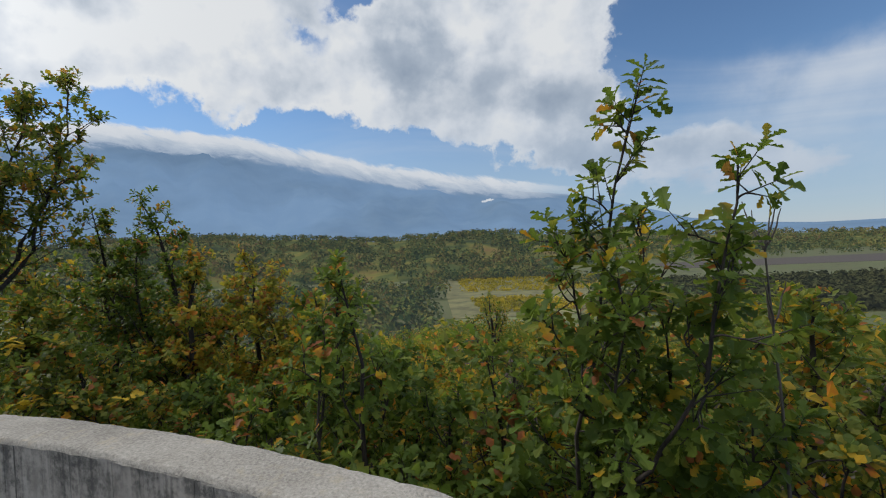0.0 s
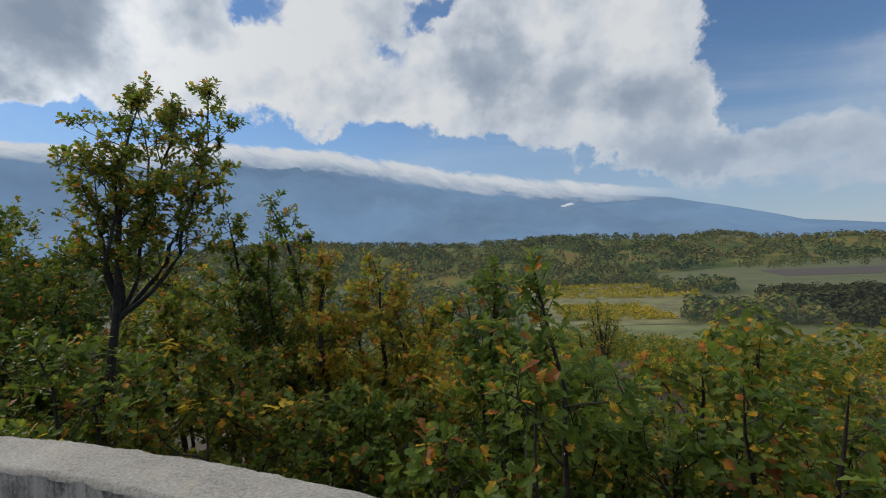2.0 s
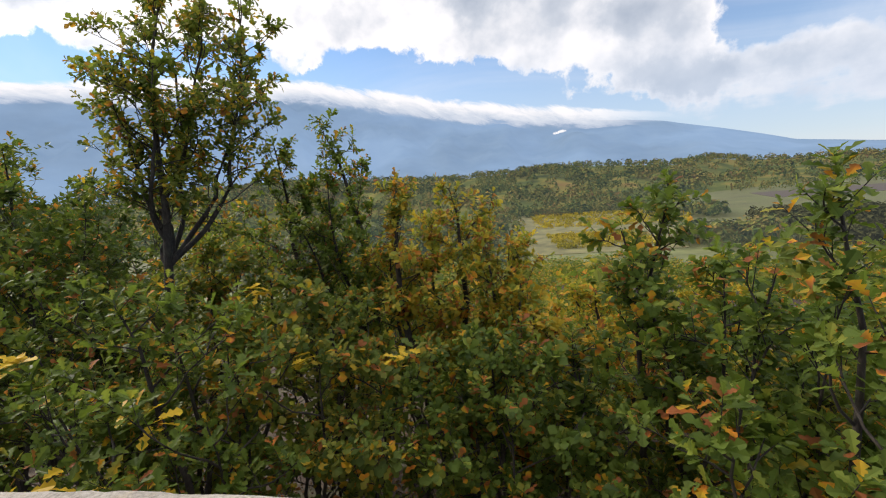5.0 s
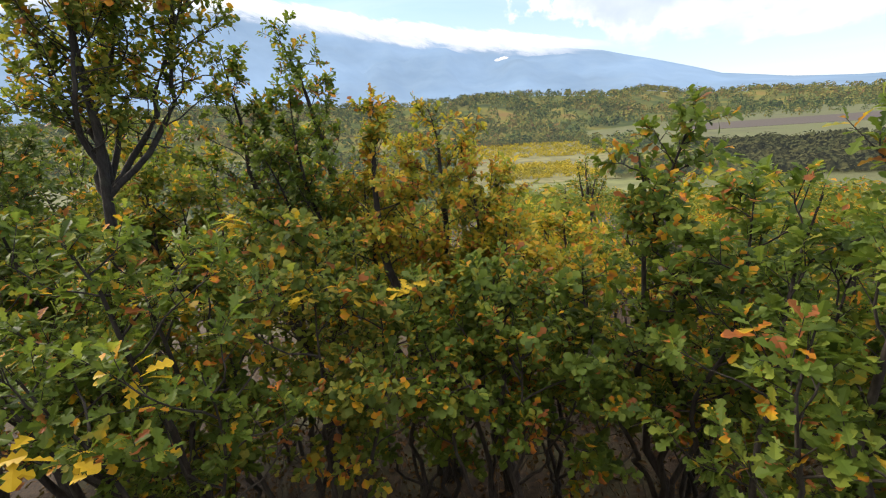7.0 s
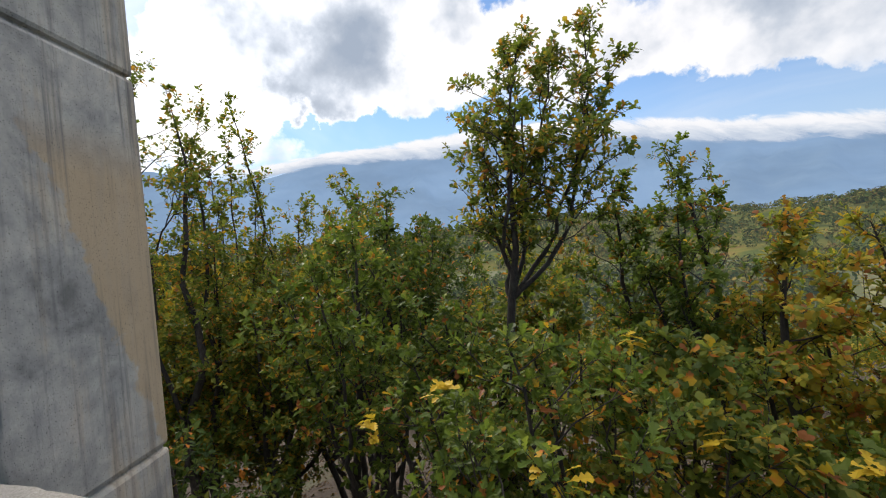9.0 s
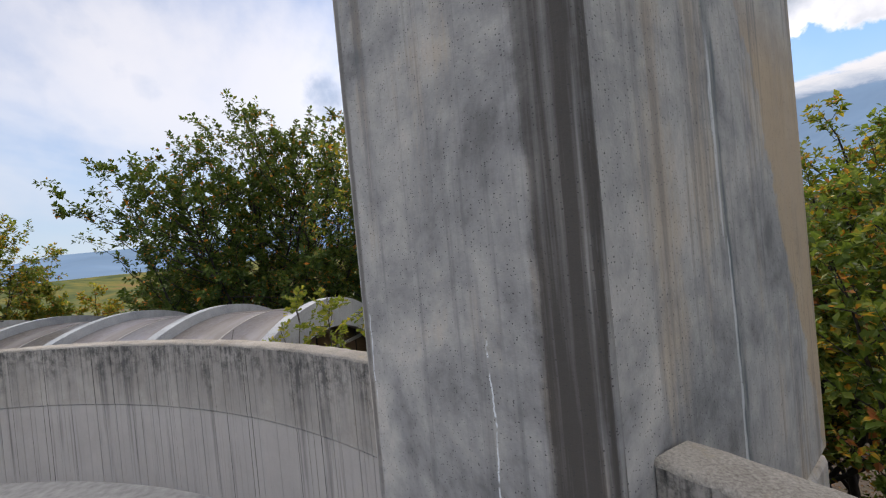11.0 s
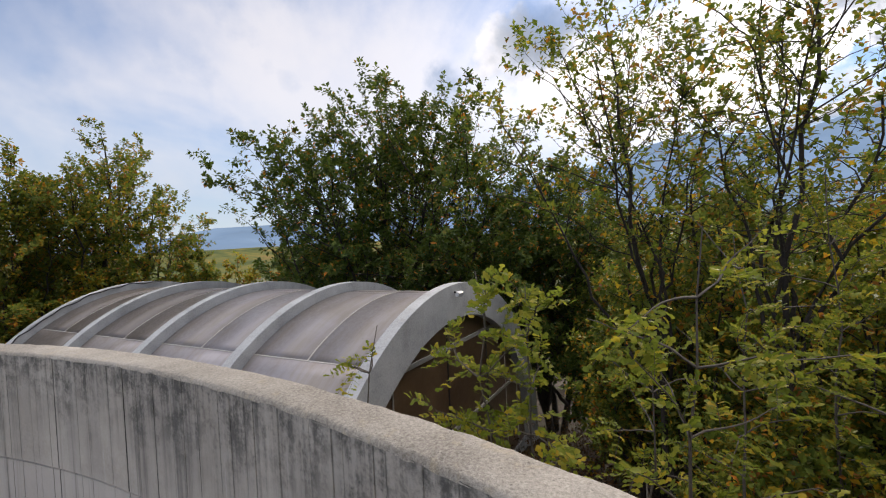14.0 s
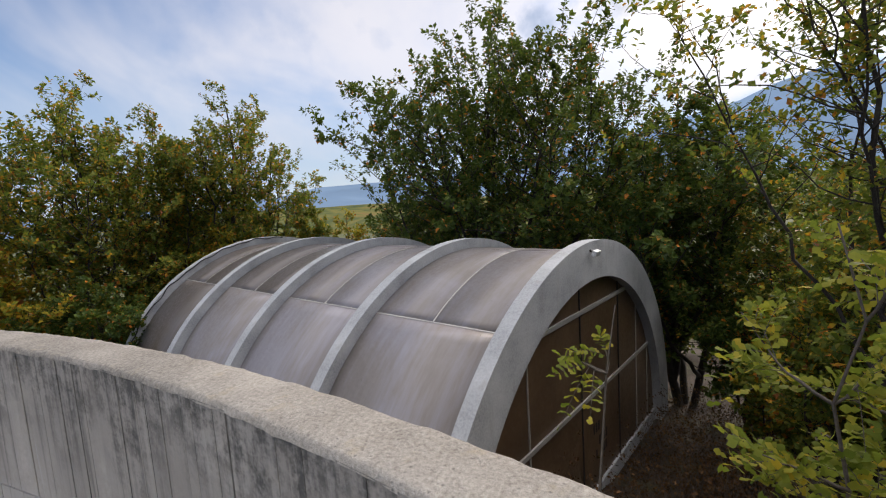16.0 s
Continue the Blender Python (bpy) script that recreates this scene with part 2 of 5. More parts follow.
def concrete_smooth():
    """Shuttered concrete of the tower: bluish grey, ochre and dark runs, air holes, a leaking crack."""
    m, n = material("shuttered_concrete")
    o = object_vec(n)
    whole = n.vmath("SUBTRACT", n.add("ShaderNodeNewGeometry").outputs["Position"], (TOWER_MID[0], TOWER_MID[1], 0.0))
    x = n.vmath("DOT_PRODUCT", whole, (-0.6387, 0.7694, 0))
    y = n.vmath("DOT_PRODUCT", whole, (-0.7694, -0.6387, 0))
    z = n.add("ShaderNodeSeparateXYZ", {0: whole}).outputs[2]
    streak = n.noise(n.vmath("MULTIPLY", whole, (4.0, 4.0, 0.28)), 1.0, 6.0, 0.62)
    thin = n.noise(n.vmath("MULTIPLY", whole, (30.0, 30.0, 0.8)), 1.0, 4.0, 0.6)
    patch = n.noise(whole, 1.6, 7.0, 0.65, 0.5)
    cloudy = n.noise(whole, 6.0, 6.0, 0.65)
    fine = n.noise(whole, 70.0, 5.0, 0.65)
    col = n.ramp(n.math("ADD", n.math("MULTIPLY", patch, 0.65), n.math("MULTIPLY", cloudy, 0.35)), [(0.38, (0.15, 0.143, 0.135)), (0.45, (0.26, 0.25, 0.235)), (0.52, (0.37, 0.352, 0.32)), (0.60, (0.49, 0.455, 0.40))])
    col = n.mix(n.math("MULTIPLY", n.span(fine, 0.35, 0.7), 0.25), col, (0.24, 0.24, 0.235, 1))
    bend = n.math("MULTIPLY", n.math("SUBTRACT", cloudy, 0.5), 0.5)
    # ochre field towards the outer edge, with a hard slanting border
    border = n.math("ADD", n.math("MULTIPLY_ADD", z, -0.38, 1.03), n.math("MULTIPLY", bend, 0.7))
    ochre = n.math("MULTIPLY", n.span(n.math("SUBTRACT", x, border), 0.0, 0.05, smooth=True), n.math("MULTIPLY", n.span(n.math("ADD", streak, n.math("MULTIPLY", patch, 0.4)), 0.40, 0.66, 0.35, 1.0), n.span(z, 2.5, 2.2)))
    loose = n.math("MULTIPLY", n.span(n.math("ADD", n.math("MULTIPLY", streak, 0.7), n.math("MULTIPLY", patch, 0.4)), 0.56, 0.68, smooth=True), 0.55)
    col = n.mix(n.math("MULTIPLY", n.math("MAXIMUM", ochre, loose), 0.9), col, (0.44, 0.325, 0.20, 1))
    dark = n.span(n.math("ADD", n.math("MULTIPLY", streak, 0.5), n.math("MULTIPLY", thin, 0.5)), 0.50, 0.62, smooth=True)
    under = n.span(n.math("ABSOLUTE", n.math("SUBTRACT", z, 2.70)), 0.45, 0.0)
    col = n.mix(n.math("MULTIPLY", dark, n.math("MULTIPLY_ADD", under, 0.35, 0.45)), col, (0.10, 0.10, 0.10, 1))
    # leaking crack on the long side
    way = n.math("ADD", n.math("MULTIPLY_ADD", z, -0.055, -0.075), n.math("MULTIPLY", n.math("SUBTRACT", n.noise(n.vmath("MULTIPLY", whole, (0, 0, 1.6)), 1.0, 4.0, 0.6), 0.5), 0.16))
    off = n.math("ABSOLUTE", n.math("SUBTRACT", x, way))
    side = n.math("LESS_THAN", y, -0.45)
    width = n.math("MULTIPLY_ADD", n.noise(n.vmath("MULTIPLY", whole, (9, 9, 2.2)), 1.0, 4.0, 0.6), 0.075, -0.024)
    wet = n.math("MULTIPLY", n.span(n.math("SUBTRACT", off, width), 0.03, 0.0, smooth=True), side)
    col = n.mix(n.math("MULTIPLY", wet, n.span(thin, 0.35, 0.6, 0.25, 0.85)), col, (0.07, 0.092, 0.095, 1))
    white = n.math("MULTIPLY", n.span(n.math("ABSOLUTE", n.math("SUBTRACT", n.math("ADD", x, 0.02), way)), 0.022, 0.006, smooth=True), n.math("MULTIPLY", side, n.math("MULTIPLY", n.span(z, 2.25, 2.1), n.span(thin, 0.42, 0.52))))
    col = n.mix(n.math("MULTIPLY", white, 0.8), col, (0.62, 0.62, 0.60, 1))
    # dark run down the narrow end, beside the corner
    end = n.math("LESS_THAN", x, -0.88)
    run = n.math("MULTIPLY", n.math("MULTIPLY", n.span(n.math("ABSOLUTE", n.math("ADD", n.math("ADD", y, 0.42), n.math("MULTIPLY", n.math("ADD", bend, n.math("SUBTRACT", thin, 0.5)), 0.16))), 0.105, 0.05, smooth=True), end), n.span(n.math("ADD", streak, n.math("MULTIPLY", n.math("SUBTRACT", thin, 0.5), 0.8)), 0.3, 0.55, 0.45, 1.0))
    col = n.mix(n.math("MULTIPLY", run, 0.94), col, (0.05, 0.042, 0.034, 1))
    far_run = n.math("MULTIPLY", n.math("MULTIPLY", n.span(n.math("ABSOLUTE", n.math("SUBTRACT", n.math("ADD", y, n.math("MULTIPLY", bend, 0.06)), 0.462)), 0.022, 0.006, smooth=True), end), n.span(cloudy, 0.35, 0.55, 0.35, 0.85))
    col = n.mix(far_run, col, (0.11, 0.098, 0.085, 1))
    drips = 0.0
    for cy, z0, z1 in ((0.435, 1.05, 1.47), (-0.16, 0.85, 1.45)):
        d = n.math("ABSOLUTE", n.math("SUBTRACT", n.math("ADD", y, n.math("MULTIPLY", n.math("SUBTRACT", cloudy, 0.5), 0.05)), cy))
        dr = n.math("MULTIPLY", n.span(d, 0.0045, 0.001, smooth=True), n.math("MULTIPLY", n.span(z, z0, z0 + 0.08), n.span(z, z1, z1 - 0.08)))
        drips = n.math("MAXIMUM", n.math("MULTIPLY", dr, end), drips)
    col = n.mix(n.math("MULTIPLY", drips, n.span(n.noise(whole, 16.0, 3.0), 0.42, 0.5)), col, (0.66, 0.68, 0.68, 1))
    hole = 0.0
    for scale, least, most in ((60.0, 0.74, 0.17), (120.0, 0.5, 0.32)):
        cell = n.add("ShaderNodeTexVoronoi", {"Vector": n.vmath("MULTIPLY", whole, (1, 1, 1.3)), "Scale": scale})
        size = n.span(n.add("ShaderNodeSeparateColor", {0: cell.outputs[1]}).outputs[0], least, 1.0, 0.0, most)
        hole = n.math("MAXIMUM", n.math("LESS_THAN", n.math("ADD", cell.outputs[0], n.math("MULTIPLY", n.math("SUBTRACT", fine, 0.5), 0.3)), size), hole)
    col = n.mix(n.math("MULTIPLY", hole, 0.9), col, (0.045, 0.042, 0.038, 1))
    return finish(m, n, col, 0.82, n.math("SUBTRACT", n.math("MULTIPLY", n.math("ADD", fine, cloudy), 0.4), hole), 0.55, 0.008)


def rib_concrete():
    m, n = material("painted_rib_concrete")
    o = object_vec(n)
    patch = n.noise(o, 0.9, 6.0, 0.65)
    fine = n.noise(o, 22.0, 5.0, 0.65)
    run = n.noise(n.vmath("MULTIPLY", o, (2.5, 2.5, 0.4)), 1.0, 5.0, 0.65)
    col = n.ramp(n.math("ADD", n.math("MULTIPLY", patch, 0.6), n.math("MULTIPLY", fine, 0.4)), [(0.36, (0.25, 0.26, 0.265)), (0.5, (0.38, 0.39, 0.395)), (0.66, (0.48, 0.49, 0.49))])
    col = n.mix(n.span(run, 0.57, 0.75, 0, 0.55), col, (0.24, 0.225, 0.19, 1))
    return finish(m, n, col, 0.85, fine, 0.3, 0.01)


def sheet_plastic(name, dark, colour_scale=1.0):
    """Twin-wall sheeting, weathered matt: lilac grey with brown runs, or brown."""
    m, n = material(name)
    o = object_vec(n)
    pos = n.add("ShaderNodeNewGeometry").outputs["Position"]
    patch = n.noise(pos, 0.5, 5.0, 0.6, 0.6)
    runs = n.noise(n.vmath("MULTIPLY", o, (0.7, 5.0, 0.7)), 1.0, 5.0, 0.65)
    fine = n.noise(o, 9.0, 5.0, 0.7)
    each = n.add("ShaderNodeObjectInfo").outputs["Random"]
    v = n.math("ADD", n.math("MULTIPLY", patch, 0.45), n.math("ADD", n.math("MULTIPLY", runs, 0.3), n.math("MULTIPLY_ADD", each, 0.10, 0.075)))
    stops = [(0.3, (0.045, 0.027, 0.015)), (0.5, (0.11, 0.066, 0.036)), (0.68, (0.22, 0.14, 0.08))] if dark else [(0.28, (0.15, 0.125, 0.105)), (0.45, (0.24, 0.215, 0.20)), (0.56, (0.29, 0.275, 0.295)), (0.72, (0.37, 0.355, 0.385))]
    col = n.ramp(v, [(p, (c[0] * colour_scale, c[1] * colour_scale ** 1.08, c[2] * colour_scale ** 1.2)) for p, c in stops])
    spots = n.span(n.noise(o, 3.2, 5.0, 0.75), 0.66, 0.74, 0, 0.6)
    col = n.mix(spots, col, (0.06, 0.048, 0.038, 1))
    return finish(m, n, col, n.span(fine, 0.3, 0.7, 0.3, 0.5), fine, 0.08, 0.01)


def plain(name, colour, rough=0.6, metal=0.0, grain=40.0, vary=0.3):
    m, n = material(name)
    f = n.noise(object_vec(n), grain, 4.0, 0.6)
    low = tuple(c * (1 - vary) for c in colour)
    high = tuple(min(1, c * (1 + vary)) for c in colour)
    return finish(m, n, n.ramp(f, [(0.3, low), (0.7, high)]), rough, f, 0.2, 0.004, Metallic=metal)


def bark():
    m, n = material("oak_bark")
    o = object_vec(n)
    f = n.noise(n.vmath("MULTIPLY", o, (1, 1, 0.25)), 45.0, 5.0, 0.65)
    p = n.noise(o, 5.0, 4.0, 0.6)
    col = n.ramp(f, [(0.3, (0.016, 0.012, 0.010)), (0.6, (0.045, 0.036, 0.029)), (0.8, (0.085, 0.072, 0.058))])
    col = n.mix(n.span(p, 0.55, 0.75, 0, 0.4), col, (0.09, 0.095, 0.07, 1))
    return finish(m, n, col, 0.95, f, 0.7, 0.01)


def leaves(name, stops, through=0.46, rough=0.52, gloss=0.16):
    """Leaf: every leaf its own colour, a little light through it."""
    m, n = material(name)
    r = n.add("ShaderNodeNewGeometry").outputs["Random Per Island"]
    spray = n.noise(object_vec(n), 2.3, 3.0, 0.6)
    col = n.ramp(n.math("MULTIPLY_ADD", n.math("SUBTRACT", spray, 0.5), 0.9, r, clamp=True), stops)
    blotch = n.noise(object_vec(n), 60.0, 3.0, 0.6)
    col = n.mix(n.span(blotch, 0.55, 0.8, 0, 0.22), col, (0.16, 0.12, 0.03, 1))
    face = n.add("ShaderNodeBsdfPrincipled", {"Base Color": col, "Roughness": rough, "Specular IOR Level": gloss})
    glow = n.add("ShaderNodeBsdfTranslucent", {"Color": n.mix(0.28, col, (0.27, 0.36, 0.03, 1))})
    out = n.add("ShaderNodeMixShader", {0: through, 1: face.outputs[0], 2: glow.outputs[0]})
    n.add("ShaderNodeOutputMaterial", {0: out.outputs[0]})
    return m


def ground_material():
    m, n = material("leaf_litter_and_meadow")
    pos = n.add("ShaderNodeNewGeometry").outputs["Position"]
    f = n.noise(pos, 14.0, 6.0, 0.75)
    g = n.noise(pos, 0.9, 5.0, 0.6)
    litter = n.ramp(f, [(0.3, (0.012, 0.008, 0.005)), (0.5, (0.035, 0.021, 0.011)), (0.62, (0.065, 0.039, 0.02)), (0.75, (0.11, 0.07, 0.036))])
    litter = n.mix(n.span(g, 0.5, 0.7, 0, 0.5), litter, (0.075, 0.085, 0.03, 1))
    h = n.noise(pos, 0.035, 6.0, 0.65)
    s = n.noise(pos, 0.5, 5.0, 0.7)
    meadow = n.ramp(n.math("ADD", n.math("MULTIPLY", h, 0.7), n.math("MULTIPLY", s, 0.3)), [(0.33, (0.035, 0.042, 0.013)), (0.47, (0.075, 0.078, 0.026)), (0.56, (0.07, 0.082, 0.022)), (0.68, (0.12, 0.105, 0.042))])
    d = n.vmath("LENGTH", n.vmath("MULTIPLY", pos, (1, 1, 0)))
    return finish(m, n, n.mix(n.span(d, 42.0, 85.0, smooth=True), litter, meadow), 0.95, f, 0.6, 0.03)


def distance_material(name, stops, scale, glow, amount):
    """Far land: surface colour, with the haze put into it as bluish emission."""
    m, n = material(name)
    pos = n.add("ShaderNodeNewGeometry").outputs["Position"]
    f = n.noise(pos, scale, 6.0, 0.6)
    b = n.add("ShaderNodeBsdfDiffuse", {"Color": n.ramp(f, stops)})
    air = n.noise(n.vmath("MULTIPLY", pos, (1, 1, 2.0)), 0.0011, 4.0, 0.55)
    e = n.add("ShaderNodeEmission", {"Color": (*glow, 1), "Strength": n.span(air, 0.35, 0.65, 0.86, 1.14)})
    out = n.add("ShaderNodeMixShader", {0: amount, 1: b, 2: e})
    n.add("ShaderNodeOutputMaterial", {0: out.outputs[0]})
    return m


M_BOARD, M_TOP, M_TOWER, M_RIB = concrete_board(), concrete_top(), concrete_smooth(), rib_concrete()
M_SKIN, M_END = sheet_plastic("weathered_sheeting", False), sheet_plastic("brown_end_sheeting", True)
# darkened copy: the dark inside showing through is put into the colour
M_DIMMED = sheet_plastic("dimmed_brown_sheeting", False, 0.45)
M_UPPER = sheet_plastic("brownish_upper_sheeting", False, 0.80)
M_BATTEN = plain("aluminium_strip", (0.42, 0.40, 0.37), 0.5, 0.3)
M_DARK = plain("black_rubber", (0.02, 0.02, 0.022), 0.6)
M_LAMP = plain("lamp_casing", (0.62, 0.63, 0.64), 0.45)
M_BARK = bark()
M_GROOVE = plain("dirt_in_board_joint", (0.17, 0.158, 0.14), 0.95, 0.0, 9.0, 0.7)
M_TWIG = plain("grey_twig", (0.10, 0.085, 0.07), 0.9)
M_FLOOR = plain("screed", (0.33, 0.325, 0.31), 0.9, 0.0, 12.0, 0.25)
G1, G2, G3 = (0.034, 0.062, 0.012), (0.102, 0.155, 0.024), (0.215, 0.26, 0.04)
Y1, O1, B1 = (0.55, 0.33, 0.02), (0.58, 0.19, 0.025), (0.28, 0.09, 0.03)
M_GREEN = leaves("oak_leaf_green", [(0, G1), (0.35, G2), (0.68, (0.11, 0.155, 0.028)), (0.84, G3), (0.90, (0.24, 0.21, 0.03)), (0.94, Y1), (0.975, O1), (1, B1)])
M_OLIVE = leaves("oak_leaf_olive", [(0, (0.045, 0.075, 0.015)), (0.3, (0.105, 0.145, 0.026)), (0.62, (0.18, 0.20, 0.036)), (0.80, (0.26, 0.225, 0.034)), (0.91, Y1), (0.96, O1), (1, B1)], 0.50)
M_GOLD = leaves("oak_leaf_turning", [(0, (0.12, 0.16, 0.026)), (0.22, (0.20, 0.22, 0.032)), (0.45, (0.33, 0.30, 0.035)), (0.68, (0.46, 0.33, 0.03)), (0.86, (0.52, 0.29, 0.025)), (0.95, O1), (1, B1)], 0.50)
M_DEEP = leaves("oak_leaf_deep", [(0, (0.022, 0.044, 0.012)), (0.5, (0.058, 0.098, 0.021)), (0.84, (0.11, 0.145, 0.027)), (0.96, (0.18, 0.16, 0.03)), (1, O1)], 0.36)
M_LOCUST = leaves("locust_leaf", [(0, (0.12, 0.16, 0.022)), (0.5, (0.24, 0.27, 0.038)), (0.85, (0.37, 0.34, 0.045)), (1, (0.52, 0.37, 0.035))], 0.55)
M_RUST = leaves("dry_leaf", [(0, (0.035, 0.017, 0.010)), (0.5, (0.08, 0.036, 0.018)), (1, (0.16, 0.085, 0.038))], 0.15, 0.85, 0.15)
M_YELLOW = leaves("yellow_leaf", [(0, (0.55, 0.36, 0.02)), (0.7, (0.60, 0.40, 0.03)), (1, (0.50, 0.22, 0.03))], 0.4)
M_GROUND = ground_material()
# last two values of each: haze colour and its share, painted as emission
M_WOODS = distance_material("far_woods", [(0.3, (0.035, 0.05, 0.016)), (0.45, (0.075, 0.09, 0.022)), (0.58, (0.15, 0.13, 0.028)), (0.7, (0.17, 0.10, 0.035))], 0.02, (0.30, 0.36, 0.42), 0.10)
M_MOUNT = distance_material("hazed_mountain", [(0.3, (0.03, 0.05, 0.045)), (0.7, (0.10, 0.12, 0.10))], 0.006, (0.30, 0.46, 0.71), 0.70)

# ---------------------------------------------------------------- mesh helpers


def mesh_of(name, verts, faces, mat, smooth=False):
    me = bpy.data.meshes.new(name)
    me.from_pydata([tuple(v) for v in verts], [], [tuple(f) for f in faces])
    me.materials.append(mat)
    if smooth:
        me.polygons.foreach_set("use_smooth", [True] * len(me.polygons))
    me.update()
    return me


def part(name, me, parent=None, label="", at=None):
    ob = new(name, me)
    if parent is not None:
        ob.parent = parent
    if at is not None:
        ob.matrix_basis = at
    return tagged(ob, label)


def thing(name, label, category, at=(0, 0, 0), group="", kind=""):
    ob = new(name)
    ob.empty_display_size = 0.2
    ob.location = at
    return tagged(ob, label, category, group, kind)


def from_bm(name, bm, mat, smooth=False):
    me = bpy.data.meshes.new(name)
    bm.to_mesh(me)
    bm.free()
    me.materials.append(mat)
    if smooth:
        me.polygons.foreach_set("use_smooth", [True] * len(me.polygons))
    return me


def box_mesh(name, size, mat, bevel=0.01, segments=2, m=None):
    bm = bmesh.new()
    bmesh.ops.create_cube(bm, size=1.0, matrix=Matrix.Diagonal((*size, 1)))
    if bevel:
        bmesh.ops.bevel(bm, geom=list(bm.edges), offset=bevel, segments=segments, profile=0.6, affect="EDGES")
    if m is not None:
        bmesh.ops.transform(bm, matrix=m, verts=bm.verts)
    return from_bm(name, bm, mat)


def tubes(lines, sides):
    """Joined tapered tubes. lines: (points, radii) pairs."""
    vs, fs, base = [], [], 0
    ang = np.arange(sides) * 2 * np.pi / sides
    ca, sa = np.cos(ang), np.sin(ang)
    for pts, rad in lines:
        pts = np.asarray(pts, float)
        rad = np.asarray(rad, float)
        d = np.gradient(pts, axis=0)
        d /= np.linalg.norm(d, axis=1)[:, None] + 1e-9
        ref = np.where(np.abs(d[:, 2:3]) > 0.9, (1.0, 0, 0), (0, 0, 1.0))
        a = np.cross(d, ref)
        a /= np.linalg.norm(a, axis=1)[:, None] + 1e-9
        b = np.cross(d, a)
        ring = pts[:, None] + rad[:, None, None] * (ca[None, :, None] * a[:, None] + sa[None, :, None] * b[:, None])
        vs.append(ring.reshape(-1, 3))
        k = len(pts)
        i = np.arange(k - 1)[:, None] * sides + base
        j = np.arange(sides)[None]
        jn = (j + 1) % sides
        fs.append(np.stack([i + j, i + jn, i + sides + jn, i + sides + j], -1).reshape(-1, 4))
        base += k * sides
    return np.concatenate(vs), np.concatenate(fs)


def quick_mesh(name, verts, quads, mat, smooth=False):
    me = bpy.data.meshes.new(name)
    verts, quads = np.asarray(verts, np.float32), np.asarray(quads, np.int32)
    me.vertices.add(len(verts))
    me.vertices.foreach_set("co", verts.ravel())
    me.loops.add(quads.size)
    me.loops.foreach_set("vertex_index", quads.ravel())
    me.polygons.add(len(quads))
    me.polygons.foreach_set("loop_start", np.arange(len(quads)) * quads.shape[1])
    me.polygons.foreach_set("use_smooth", np.full(len(quads), smooth))
    me.materials.append(mat)
    me.update(calc_edges=True)
    return me


# ---------------------------------------------------------------- ground
CX, CY, R_OUT, R_IN, TOP = -2.93, -3.945, 5.433, 5.300, 1.10
EX, EY, E_OUT, E_IN = -2.75, -3.865, 5.44, 5.29      # the eastern arc has a centre of its own
PLAIN = -28.0


def ground_z(x, y):
    x, y = np.asarray(x, float), np.asarray(y, float)
    near = -3.9 + np.clip(0.185 * (x + 3.0), -4.2, 0.5) - 0.03 * np.clip(y - 4, 0, 30)
    r = np.hypot(x - CX, y - CY)
    k = np.clip((r - 20) / 95.0, 0, 1)
    k = k * k * (3 - 2 * k)
    bump = 0.10 * np.sin(x * 0.9 + 1.3 * np.sin(y * 0.5)) + 0.08 * np.sin(y * 1.3 + x * 0.4)
    return near * (1 - k) + PLAIN * k + bump * (1 - k)


def build_ground():
    rad = np.concatenate([[0.0], np.linspace(2, 40, 60), 40 * np.exp(np.linspace(0.03, math.log(4800 / 40.0), 60))])
    ang = np.linspace(0, 2 * np.pi, 181)[:-1]
    X = CX + rad[:, None] * np.cos(ang)
    Y = CY + rad[:, None] * np.sin(ang)
    v = np.stack([X, Y, ground_z(X, Y)], -1).reshape(-1, 3)
    a = np.arange(len(rad) - 1)[:, None] * 180
    j = np.arange(180)[None]
    q = np.stack([a + j, a + (j + 1) % 180, a + 180 + (j + 1) % 180, a + 180 + j], -1).reshape(-1, 4)
    # rings run counter-clockwise outwards, so turn the faces up
    ob = new("ground", quick_mesh("ground", v, q[:, ::-1], M_GROUND, True))
    tagged(ob, "brown leaf litter sloping down to pale meadows", "ground", kind="structure")


build_ground()

# ---------------------------------------------------------------- platform and parapet
TOWER_U = Vector((-0.6387, 0.7694, 0))           # along the tower's long side, outwards
TOWER_N = Vector((0.7694, 0.6387, 0))            # across it
TOWER_C = Vector((-5.438, 0.514, 0))             # inner corner of the long side
TOWER_W, TOWER_D = 1.01, 1.83


def angle_of(p):
    return math.atan2(p[1] - CY, p[0] - CX)


